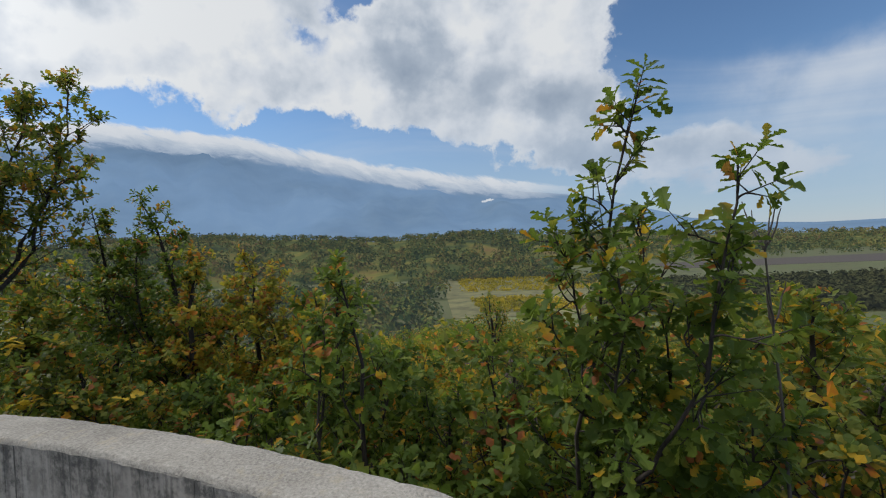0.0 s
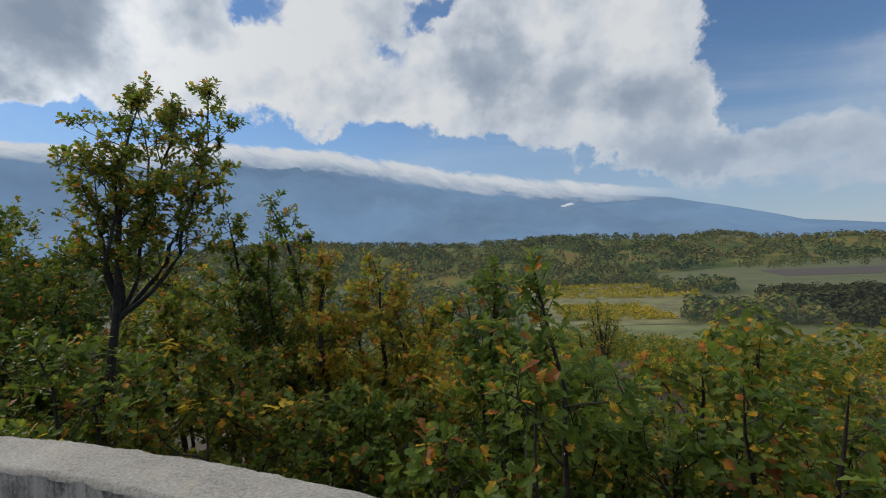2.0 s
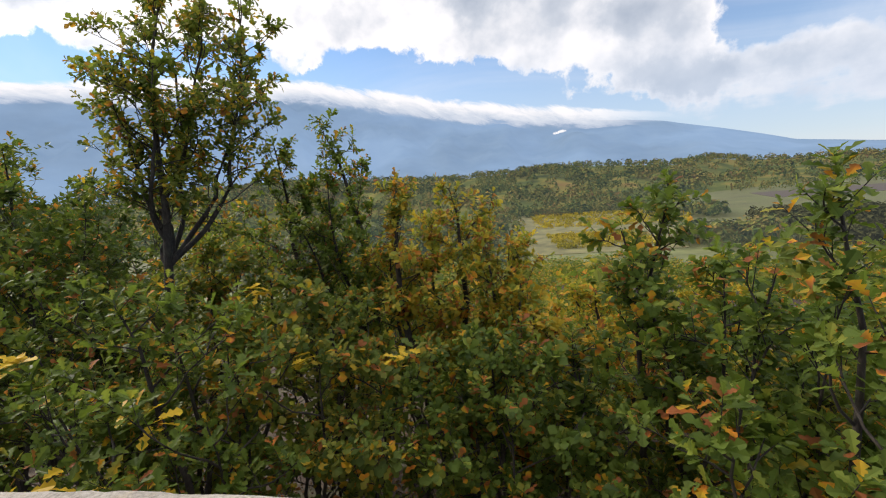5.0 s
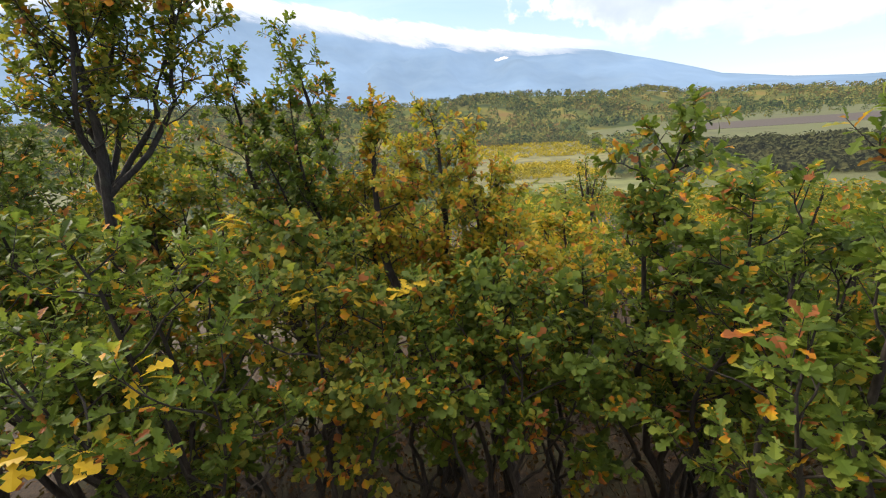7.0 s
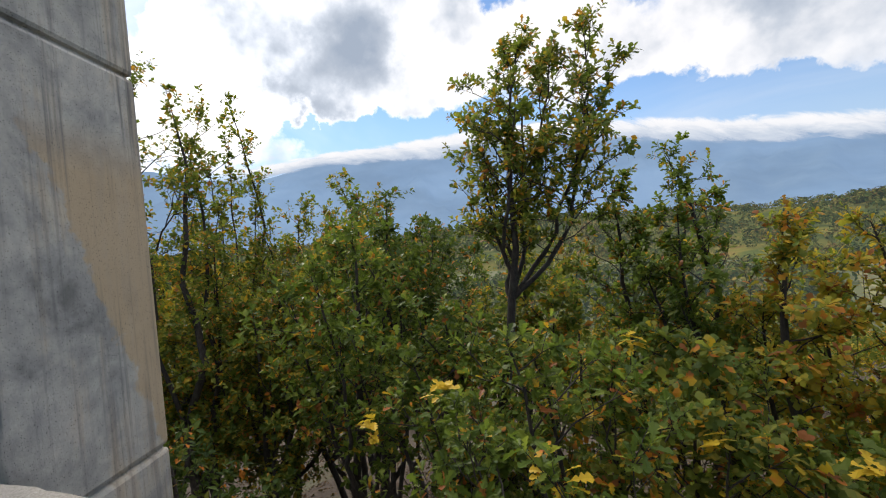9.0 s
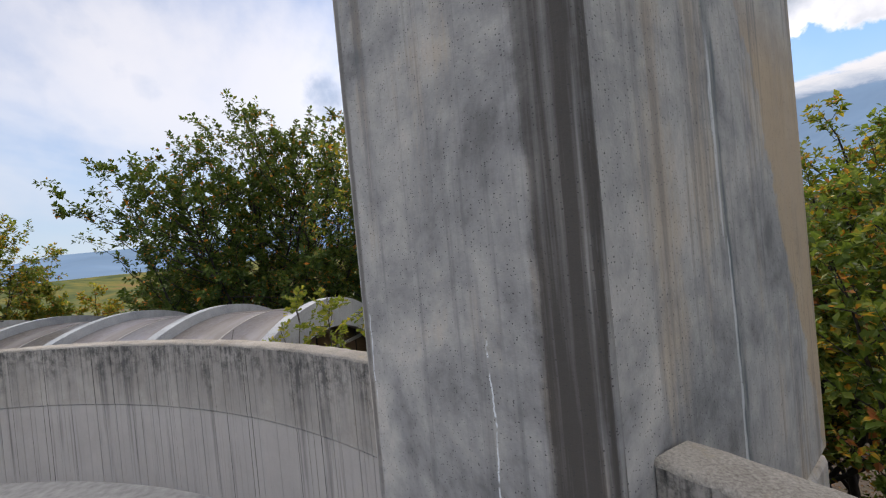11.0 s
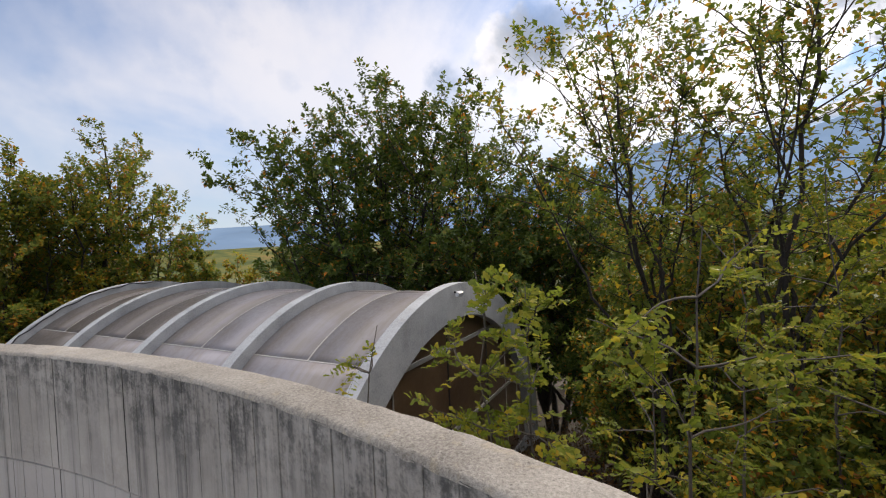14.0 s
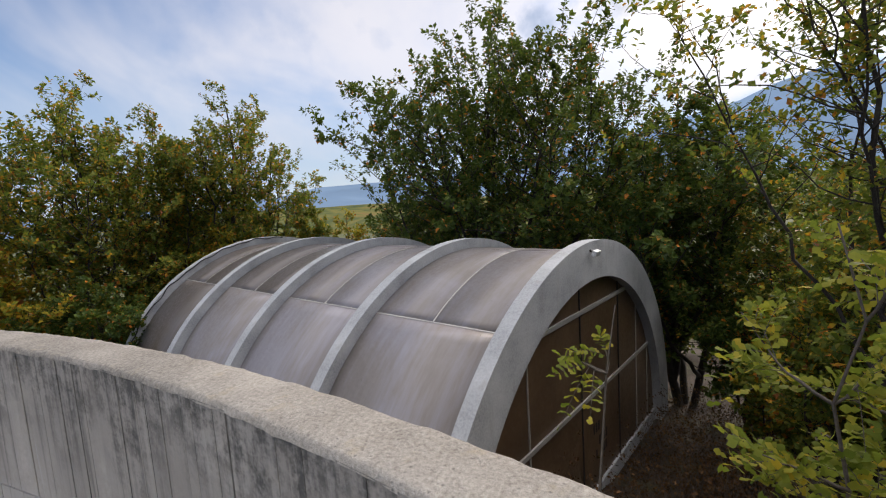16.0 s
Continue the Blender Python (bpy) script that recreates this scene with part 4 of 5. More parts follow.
LG, LO, LY, LD = "young oak with dense green lobed leaves", "young oak with olive green leaves and a few yellow ones", "young oak turning yellow and orange", "dark green oak in shade"
# round the platform, seen ahead and below
oak(0.92, 2.10, 2.36, 0.1, 0.50, G, 2, 48, 4, 7, 0.095, 1, 11, tips=[(0.92, 2.04, 2.30), (1.20, 1.80, 1.90), (0.55, 2.2, 1.62), (1.02, 2.35, 1.72), (1.30, 2.1, 1.5), (0.75, 1.95, 1.45)], label="slim oak with a leafy leader rising over the parapet", trunk=0.019, profile=0.4, fork=0.95, scatter=0.2)
oak(1.15, 2.35, 1.15, -1.2, 0.8, G, 2, 40, 8, 9, 0.10, 2, 12, label=LG, trunk=0.04, profile=0.5)
oak(2.0, 2.9, 0.95, -1.4, 1.15, O, 1, 44, 9, 9, 0.10, 2, 13, label=LO, trunk=0.05)
oak(0.25, 3.1, 0.80, -1.6, 1.1, G, 1, 44, 9, 9, 0.095, 2, 48, label=LG, trunk=0.05, profile=0.6)
oak(-0.80, 3.25, 1.50, -1.3, 1.05, G, 2, 40, 7, 9, 0.095, 2, 14, label=LG, trunk=0.045, profile=0.45)
oak(-1.10, 4.45, 1.40, -1.5, 1.2, G, 1, 76, 9, 10, 0.095, 2, 15, label=LG, trunk=0.05, profile=0.4)
oak(1.1, 4.8, 0.7, -1.9, 1.4, O, 0, 50, 10, 10, 0.095, 2, 16, label=LO)
forked = oak(-6.1, 5.55, 4.48, 1.30, 1.30, O, 1, 104, 8, 9, 0.095, 1, 17, tips=[(-6.2, 6.1, 4.15), (-5.61, 6.75, 4.48), (-6.5, 6.2, 4.25), (-6.0, 6.6, 4.12), (-5.40, 6.3, 3.4), (-6.75, 5.8, 3.0), (-5.95, 5.5, 3.2)], fork=0.92, scatter=0.08, label="tall open oak with a forked trunk against the sky", trunk=0.10, profile=0.55)
oak(-4.8, 6.95, 2.58, -1.0, 1.15, G, 1, 96, 9, 10, 0.095, 2, 18, tips=[(-4.85, 7.1, 2.56), (-5.45, 6.85, 2.42), (-4.65, 6.7, 1.9), (-5.3, 7.3, 1.7), (-5.1, 6.5, 1.3)], label="narrow pointed green oak", profile=0.35)
oak(-3.15, 6.75, 1.66, -1.5, 1.3, Y, 1, 100, 10, 10, 0.095, 3, 19, tips=[(-3.53, 6.43, 1.66), (-3.05, 6.81, 1.56), (-2.2, 7.1, 0.75), (-3.9, 6.7, 0.8), (-2.7, 6.5, 1.0), (-3.4, 7.2, 1.1)], label=LY, profile=0.55)
oak(-2.2, 6.3, 0.35, -1.9, 1.05, Y, 1, 50, 9, 10, 0.095, 2, 20, label=LY, profile=0.6)
near_oak = oak(-5.1, 3.7, 0.95, -1.3, 1.3, G, 2, 46, 8, 9, 0.095, 2, 21, label=LG, trunk=0.06, profile=0.65)
mid_oak = oak(-4.15, 4.6, 0.85, -1.5, 1.2, O, 1, 54, 10, 10, 0.095, 2, 22, label=LO, trunk=0.06, profile=0.6)
oak(-2.5, 4.7, 0.15, -1.4, 1.1, G, 1, 46, 9, 10, 0.095, 2, 23, label=LG, profile=0.7, trunk=0.05)
oak(-6.9, 5.0, 0.9, -1.6, 1.4, G, 1, 54, 10, 10, 0.10, 2, 24, label=LD, profile=0.65)
oak(-8.6, 4.9, 2.1, -1.4, 1.5, G, 0, 60, 10, 10, 0.10, 2, 25, label=LD, profile=0.6)
oak(-9.6, 6.6, 2.7, -1.2, 1.6, D, 0, 60, 10, 10, 0.105, 2, 26, label=LD, profile=0.6)
oak(-7.7, 8.3, 1.7, -1.8, 1.8, O, 0, 80, 13, 11, 0.11, 2, 27, label=LO)
oak(-0.9, 9.0, -0.5, -3.0, 1.7, Y, 0, 70, 12, 11, 0.11, 2, 28, label=LY)
oak(3.3, 4.0, 0.95, -1.8, 1.6, O, 0, 60, 10, 10, 0.10, 2, 29, label=LO)
oak(4.8, 6.5, 0.5, -2.0, 1.9, O, 0, 80, 13, 11, 0.11, 2, 30, label=LO)
oak(2.6, 8.0, -0.6, -2.8, 1.7, O, 0, 80, 13, 11, 0.11, 2, 31, label=LO)
oak(-9.8, 2.6, -0.5, -3.5, 1.8, D, 0, 60, 10, 10, 0.10, 2, 49, label=LD)
oak(-5.6, 9.6, 0.6, -2.6, 1.8, O, 0, 80, 13, 11, 0.11, 2, 50, label=LO)
oak(1.57, 16.6, -0.35, -3.3, 1.15, O, 0, 60, 6, 6, 0.09, 3, 67, label="thin pale oak with sparse leaves beyond the thicket")
for k, (px, py, top) in enumerate([(-5.9, 4.9, -0.5), (-3.3, 5.7, -0.4), (-1.5, 5.9, -0.5), (-0.2, 5.4, -0.4), (0.9, 6.6, -0.9), (2.3, 5.6, -0.5), (-4.0, 8.8, -0.6), (-2.2, 9.8, -1.4), (-6.2, 8.0, -0.2), (0.6, 10.6, -1.8), (-0.9, 12.6, -2.1), (2.6, 12.4, -1.8)]):
    oak(px, py, top, -2.5, 1.35, (O, G, O, Y)[k % 4], 1 if py < 5.8 else 0, 44, 9, 10, 0.10, 3, 200 + k, label=(LO, LG, LO, LY)[k % 4], trunk=0.04, profile=0.65, group="low oaks of the thicket")
# behind the tower
oak(-13.0, 4.1, 5.2, -2.4, 1.5, O, 0, 90, 11, 10, 0.10, 2, 32, label=LO, trunk=0.12, leaders=5)
oak(-16.2, 6.6, 6.5, 0.4, 1.3, O, 0, 44, 6, 8, 0.13, 1, 33, label="tall thin oak with a bare leaning tip", trunk=0.11, leaders=4, profile=0.3)
oak(-11.5, 7.3, 2.9, -2.4, 2.3, G, 0, 110, 15, 11, 0.11, 2, 34, label=LD)
oak(-12.0, 9.8, 2.4, -2.4, 2.6, D, 0, 110, 15, 11, 0.12, 2, 51, label=LD)
oak(-14.4, 3.9, 7.4, 0.8, 3.4, O, 0, 110, 10, 10, 0.095, 1, 35, leaders=8, swing=0.42, lean=(-0.9, -0.6), fork=0.6, scatter=0.2, label="tall thin-crowned oak with long bare boughs", trunk=0.075, profile=0.5)
oak(-16.0, 1.9, 6.4, 0.8, 3.4, O, 0, 110, 10, 10, 0.10, 1, 36, leaders=8, swing=0.42, lean=(-0.4, -1.8), fork=0.6, scatter=0.2, label="oak leaning over the shelter", trunk=0.08, profile=0.5)
oak(-17.5, 2.0, 3.0, -4.5, 3.2, O, 0, 130, 16, 11, 0.12, 2, 37, label=LO)
oak(-21.5, 4.5, 4.0, -4.5, 3.6, D, 0, 150, 18, 11, 0.13, 2, 38, label=LD)
oak(-14.5, 6.5, 2.4, -4.0, 2.8, O, 0, 120, 16, 11, 0.12, 2, 52, label=LO)
# behind the shelter
BIG = "broad dark green oak behind the shelter"
oak(-29.6, -9.9, 9.3, -4.6, 8.8, D, 0, 400, 22, 13, 0.20, 2, 39, leaders=18, label=BIG, trunk=0.26, profile=0.65, fork=0.4)
oak(-29.5, -1.5, 5.4, -6.6, 6.2, D, 0, 320, 22, 13, 0.19, 3, 40, leaders=14, label=BIG, trunk=0.2, profile=0.6)
oak(-32.0, -15.3, 3.6, -6.0, 3.6, D, 0, 130, 18, 12, 0.18, 2, 41, label=LD)
oak(-26.8, -25.8, 8.9, -6.5, 5.4, O, 0, 280, 20, 12, 0.18, 3, 42, leaders=12, profile=0.7, label="olive green oak in front of the valley", trunk=0.22)
oak(-20.6, -28.4, 8.2, -6.5, 6.0, O, 0, 280, 20, 12, 0.18, 3, 44, leaders=12, profile=0.7, label=LO)
oak(-30.0, -23.6, 3.2, -6.0, 2.4, O, 0, 110, 16, 12, 0.17, 2, 43, label=LO)
oak(-34.5, -19.6, 1.5, -7.5, 2.8, D, 0, 100, 16, 12, 0.18, 3, 46, label=LD)
oak(-32.0, -21.4, 1.3, -6.5, 2.6, Y, 0, 90, 15, 12, 0.17, 2, 45, label=LY)
oak(-23.8, -28.2, 7.6, -6.5, 4.8, O, 0, 200, 18, 12, 0.18, 2, 48, leaders=10, profile=0.7, label=LO)
oak(-16.5, -33.0, 6.0, -5.0, 5.0, Y, 0, 110, 14, 12, 0.23, 2, 47, label=LY)
oak(-24.0, -24.2, 0.6, -6.8, 3.0, Y, 0, 120, 16, 12, 0.17, 2, 53, label=LY)
oak(-35.5, -27.0, -0.5, -6.5, 3.4, D, 0, 80, 12, 12, 0.24, 2, 54, label=LD)
oak(-27.0, -32.0, 3.5, -6.5, 5.0, D, 0, 90, 12, 12, 0.24, 2, 55, label=LD)
oak(-17.6, -23.8, -1.2, -7.0, 3.2, D, 0, 120, 18, 12, 0.17, 2, 56, label=LD)
oak(-15.0, -27.5, 0.9, -7.0, 4.2, Y, 0, 140, 18, 12, 0.17, 2, 57, label=LY)
oak(-36.0, -6.0, 2.5, -6.5, 5.0, D, 0, 90, 12, 12, 0.24, 2, 58, label=LD)
for k, (px, py, top, r) in enumerate([(-26.5, 0.6, -2.4, 2.4), (-23.0, 1.0, -3.2, 1.7), (-25.0, 4.6, -0.6, 2.6), (-28.5, 3.0, 0.0, 3.0), (-21.0, 2.6, -2.8, 1.8)]):
    oak(px, py, top, -6.8, r, (D, O)[k % 2], 0, 90, 14, 12, 0.15, 3, 300 + k, label=(LD, LO)[k % 2], trunk=0.06, profile=0.65, group="bushy oaks beside the shelter")
oak(-24.5, 2.8, 1.5, -5.5, 3.6, O, 0, 150, 18, 11, 0.14, 2, 59, label=LO)
oak(-15.6, 3.8, 1.6, -4.2, 2.4, O, 0, 110, 16, 11, 0.11, 3, 60, label=LO)
oak(-18.8, 1.3, 0.4, -4.5, 2.2, O, 0, 110, 16, 11, 0.12, 3, 61, label=LO)
oak(-20.5, 6.8, 3.2, -5.0, 3.4, O, 0, 130, 18, 11, 0.13, 3, 62, label=LO)
oak(-17.0, 5.4, 2.4, -4.5, 2.6, Y, 0, 110, 16, 11, 0.12, 3, 63, label=LY)
oak(-12.6, 5.6, 1.4, -3.5, 2.2, O, 0, 110, 16, 11, 0.11, 3, 64, label=LO)
oak(-14.6, 9.0, 4.0, -3.5, 3.0, O, 0, 120, 18, 11, 0.12, 3, 65, label=LO)
oak(-13.3, 1.6, -0.8, -3.2, 1.5, O, 0, 80, 14, 11, 0.10, 3, 66, label=LO)
for k, (px, py, pz, c) in enumerate([(-4.46, 3.17, 0.30, 7), (-5.20, 3.07, 0.71, 6), (-5.55, 2.75, 0.55, 4), (-4.95, 2.85, 0.05, 5), (-4.75, 3.05, -0.1, 4)]):
    cluster(near_oak, px, py, pz, c + 3, 70 + k, 0.12)
for k, (px, py, pz, c) in enumerate([(-4.50, 4.50, 0.78, 7), (-3.87, 3.96, 0.32, 4), (-3.2, 4.3, 0.2, 4)]):
    cluster(mid_oak, px, py, pz, c + 3, 80 + k, 0.12)

# ---------------------------------------------------------------- locust saplings and undergrowth


def pinnate(tips, ways, rng, length=0.26, pairs=6, leaflet=0.062):
    """Leaflets in pairs along a stalk, for each tip."""
    pos, way, size, stalks = [], [], [], []
    for p, d in zip(tips, ways):
        d = d / np.linalg.norm(d)
        side = np.cross(d, (0, 0, 1.0) + rng.normal(0, 0.3, 3))
        side /= np.linalg.norm(side) + 1e-9
        ln = length * rng.uniform(0.7, 1.2)
        pts = [p + d * ln * t + np.array([0, 0, -0.35 * ln * t * t]) for t in np.linspace(0, 1, 5)]
        stalks.append((np.array(pts), np.linspace(0.0022, 0.001, 5)))
        for k in range(pairs + 1):
            t = 0.22 + 0.78 * k / pairs
            q = p + d * ln * t + np.array([0, 0, -0.35 * ln * t * t])
            if k == pairs:
                pos.append(q), way.append(d), size.append(leaflet)
                continue
            for sg in (-1, 1):
                pos.append(q)
                way.append(side * sg + d * 0.35 + rng.normal(0, 0.12, 3))
                size.append(leaflet * rng.uniform(0.8, 1.15))
    return np.array(pos), np.array(way), np.array(size), stalks


def locust(x, y, top, crown, radius, seed, shoots=7, leaves_each=11, leaflet=0.062, label="slender locust sapling with yellow-green feathery leaves"):
    rng = np.random.default_rng(seed)
    z0 = float(ground_z(x, y)) - 0.1
    root = thing("locust_sapling", label, "sapling", (x, y, z0), "locust saplings below the parapet")
    H, c0 = top - z0, crown - z0
    n = 16
    t = np.linspace(0, 1, n + 1)
    stem = np.stack([0 * t, 0 * t, H * t], 1)
    stem[1:] += np.cumsum(rng.normal(0, 0.05, (n, 3)) * (1, 1, 0), 0)
    wood, tips, ways = [(stem, 0.028 * (1 - t) + 0.004)], [], []
    for k in range(shoots):
        h = c0 + (H - c0) * (k + 0.5) / shoots
        i = min(int(h / H * n), n - 1)
        a = k * 2.4 + rng.normal(0, 0.4)
        ln = radius * rng.uniform(0.6, 1.1)
        sh = bent(stem[i], (math.cos(a), math.sin(a), rng.uniform(0.1, 0.9)), ln, rng, 8, 0.13, 0.0)
        wood.append((sh, np.linspace(0.009, 0.003, 9)))
        for _ in range(leaves_each):
            u = 0.2 + 0.8 * rng.random()
            j = min(int(u * 8), 7)
            tips.append(sh[j] + (sh[j + 1] - sh[j]) * (u * 8 - j))
            ways.append((sh[j + 1] - sh[j]) / np.linalg.norm(sh[j + 1] - sh[j]) + rng.normal(0, 0.6, 3) + (0, 0, 0.25))
    pos, way, size, stalks = pinnate(tips, ways, rng, leaflet=leaflet, length=leaflet * 4.3)
    v, q = tubes(wood + stalks, 4)
    part("stem", quick_mesh("stem", v, q, M_TWIG, True), root)
    part("foliage", leaf_cloud("foliage", pos, way, size, 1, M_LOCUST, rng), root)
    return root


locust(-10.0, -1.45, 1.25, -1.2, 0.5, 101, 9, 7, 0.07)
locust(-10.35, -3.05, 0.78, 0.58, 0.2, 102, 3, 2, 0.06, "thin locust twig with a few yellow-green leaves")
locust(-9.8, -0.3, 1.5, -0.6, 0.8, 103, 11, 6, 0.065)
locust(-11.4, -0.5, 0.4, -1.2, 0.7, 104, 8, 5, 0.065)
locust(-11.8, 0.6, 1.5, -2.0, 1.1, 105, 14, 8, 0.065)
locust(-10.3, 1.2, 0.9, -1.6, 1.0, 106, 11, 8, 0.06)
locust(-12.9, 1.9, 2.2, -2.0, 1.2, 109, 18, 12, 0.06)
locust(-10.4, -1.15, 1.1, -0.6, 0.55, 110, 11, 6, 0.075)


def bare_shrub(x, y, top, seed, label="leafless shrub with thin grey upright twigs"):
    rng = np.random.default_rng(seed)
    z0 = float(ground_z(x, y)) - 0.1
    root = thing("bare_shrub", label, "shrub", (x, y, z0))
    H = top - z0
    stem = bent((0, 0, 0), (0.02, 0.0, 1), H - 0.24, rng, 14, 0.02, 0.05)
    wood = [(stem, np.linspace(0.025, 0.004, 15))]
    for k in range(8):
        a = k * 2.1
        sh = bent(stem[14 if k < 5 else 13], (0.45 * math.cos(a), 0.45 * math.sin(a), 1.0), rng.uniform(0.16, 0.27), rng, 5, 0.14, 0.22)
        wood.append((sh, np.linspace(0.006, 0.002, 6)))
    v, q = tubes(wood, 5)
    part("stem", quick_mesh("stem", v, q, M_TWIG, True), root)


bare_shrub(1.61, 2.01, 1.72, 111)


def undergrowth(name, spots, mat, seed, label, height=0.9, stalks=60, leaf=0.06, per=7):
    """Dry stalks and low leaves over a stretch of ground."""
    rng = np.random.default_rng(seed)
    wood, pos, way = [], [], []
    for x, y, r in spots:
        for _ in range(stalks):
            a, q = rng.uniform(0, 6.283), r * math.sqrt(rng.random())
            px, py = x + q * math.cos(a), y + q * math.sin(a)
            st = bent((px, py, float(ground_z(px, py)) - 0.03), (rng.normal(0, 0.35), rng.normal(0, 0.35), 1), height * rng.uniform(0.4, 1.2), rng, 4, 0.16, 0.0)
            wood.append((st, np.linspace(0.006, 0.002, 5)))
            for _ in range(per):
                k = rng.integers(1, 5)
                pos.append(st[k] + rng.normal(0, 0.04, 3))
                way.append(rng.normal(0, 1, 3) + (0, 0, 0.2))
    v, q = tubes(wood, 3)
    root = thing(name, label, "undergrowth", kind="stuff")
    part("stalks", quick_mesh("stalks", v, q, M_TWIG, True), root)
    pos = np.array(pos)
    part("dry_leaves", leaf_cloud("dry_leaves", pos, np.array(way), leaf * rng.uniform(0.6, 1.3, len(pos)), 0, mat, rng), root)


undergrowth("undergrowth", [(-13 + 0.9 * math.cos(k), -1 + 2.2 * math.sin(k * 1.7), 2.2) for k in range(8)] + [(-15.5, -1.5, 2.5), (-16, -4.5, 2.0), (-14.0, -4.0, 2.0), (-17, 0.5, 2.5), (-12, 2.5, 2.5), (-13.4, -2.6, 1.6), (-12.2, -1.2, 1.5), (-19.5, -1.2, 2.0), (-21.5, 0.4, 2.6), (-22.5, -1.4, 2.4), (-24.5, -0.4, 2.6), (-26.5, -1.6, 2.6), (-19.5, 2.0, 2.4)], M_RUST, 120,
            "rust-brown dry weeds and thin stalks", 2.0, 150, 0.09, 11)
undergrowth("bramble", [(-7 + 1.6 * k, 5.5 + 1.2 * math.sin(k * 2.1), 2.0) for k in range(7)] + [(-4, 8.5, 2.5), (-1, 8, 2.5), (-9, 4, 2.2)], M_RUST, 121,
            "low brown brambles and dry stems under the oaks", 1.0, 80, 0.08, 7)
litter_rng = np.random.default_rng(5)
pts = np.stack([litter_rng.uniform(-24, 5, 22000), litter_rng.uniform(-9, 14, 22000)], 1)
pts = pts[np.hypot(pts[:, 0] - CX, pts[:, 1] - CY) > R_OUT + 0.3]
pos3 = np.c_[pts, ground_z(pts[:, 0], pts[:, 1]) + 0.02]
lit = new("fallen_leaves", leaf_cloud("fallen_leaves", pos3, litter_rng.normal(0, 1, (len(pts), 3)) * (1, 1, 0.25), 0.12 * litter_rng.uniform(0.6, 1.3, len(pts)), 0, M_RUST, litter_rng))
tagged(lit, "brown fallen oak leaves scattered over the ground", "leaf litter", kind="stuff")

# ---------------------------------------------------------------- the valley


def polar(az, r):
    a = radians(az)
    return -math.sin(a) * r, math.cos(a) * r


def interp(rows, az):
    a = np.array(sorted(rows))
    return np.interp(az, a[:, 0], a[:, 1])


HILL = [(-60, -0.9), (-45, -0.6), (-35, -0.3), (-29, -0.1), (-22, 0.7), (-18, 0.5), (-11, 1.1), (-5, 1.2), (0, 1.3), (4, 1.3), (8, 0.9), (12, 1.3), (16, 1.8), (23, 1.9), (31, 2.2), (45, 1.6), (60, 1.2), (80, 1.0), (110, 0.6), (150, 0.4)]
HILL_NEAR = [(-60, 900), (-30, 620), (-18, 470), (-6, 400), (8, 350), (25, 430), (45, 380), (80, 420), (150, 500)]


def hill_point(az, t, rng=None):
    """A place on the wooded hills: t from 0 (foot) to 1 (crest) and on over the back."""
    r0 = interp(HILL_NEAR, az)
    r = r0 + (520 + 60 * np.sin(np.radians(az * 9))) * t
    crest = (r0 + 520) * np.tan(np.radians(interp(HILL, az))) - 5.0
    lift = np.clip(t, 0, 1) ** 0.8 * (1 - 0.25 * np.clip(t - 1, 0, 1))
    roll = (7 * np.sin(az * 0.42 + t * 5) + 5 * np.sin(az * 0.23 - t * 9 + 1)) * np.sin(np.clip(t, 0, 1) * np.pi)
    z = PLAIN - 1.0 + (crest - PLAIN + 1.0) * lift + roll
    a = np.radians(az)
    return np.stack([-np.sin(a) * r, np.cos(a) * r, z], -1)


def build_hills():
    az = np.linspace(-62, 150, 180)
    t = np.linspace(0, 1.6, 16)
    A, T = np.meshgrid(az, t)
    v = hill_point(A.ravel(), T.ravel())
    i = np.arange(len(t) - 1)[:, None] * len(az) + np.arange(len(az) - 1)[None]
    q = np.stack([i, i + len(az), i + len(az) + 1, i + 1], -1).reshape(-1, 4)
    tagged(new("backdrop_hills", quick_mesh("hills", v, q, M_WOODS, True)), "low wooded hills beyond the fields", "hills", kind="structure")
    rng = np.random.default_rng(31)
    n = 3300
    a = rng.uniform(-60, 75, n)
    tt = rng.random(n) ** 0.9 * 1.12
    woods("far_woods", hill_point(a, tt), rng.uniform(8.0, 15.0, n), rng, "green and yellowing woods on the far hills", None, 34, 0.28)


def woods(name, places, size, rng, label, mat=None, leaves_each=16, leaf=0.30):
    """Many distant crowns, each a loose clump of large leaf masses."""
    n = len(places)
    k = leaves_each
    d = rng.normal(0, 1, (n, k, 3))
    d /= np.linalg.norm(d, axis=2)[:, :, None]
    d[:, :, 2] = np.abs(d[:, :, 2]) * 1.15 - 0.15
    lump = 0.8 + 0.35 * rng.random((n, k, 1))
    pos = places[:, None] + d * lump * (size[:, None, None] * np.array([0.5, 0.5, 0.62])) + np.array([0, 0, 1.0]) * (size * 0.22)[:, None, None]
    way = np.cross(d, rng.normal(0, 1, d.shape)) + d * rng.normal(0, 0.25, (n, k, 1))
    way /= np.linalg.norm(way, axis=2)[:, :, None]
    sz = np.repeat(size * leaf, k) * rng.uniform(0.7, 1.3, n * k)
    face = (d + rng.normal(0, 0.3, d.shape)).reshape(-1, 3)
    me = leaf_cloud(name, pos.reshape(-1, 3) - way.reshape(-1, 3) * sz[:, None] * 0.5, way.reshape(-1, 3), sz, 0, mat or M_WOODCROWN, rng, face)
    return tagged(new(name, me), label, "woods", kind="stuff")


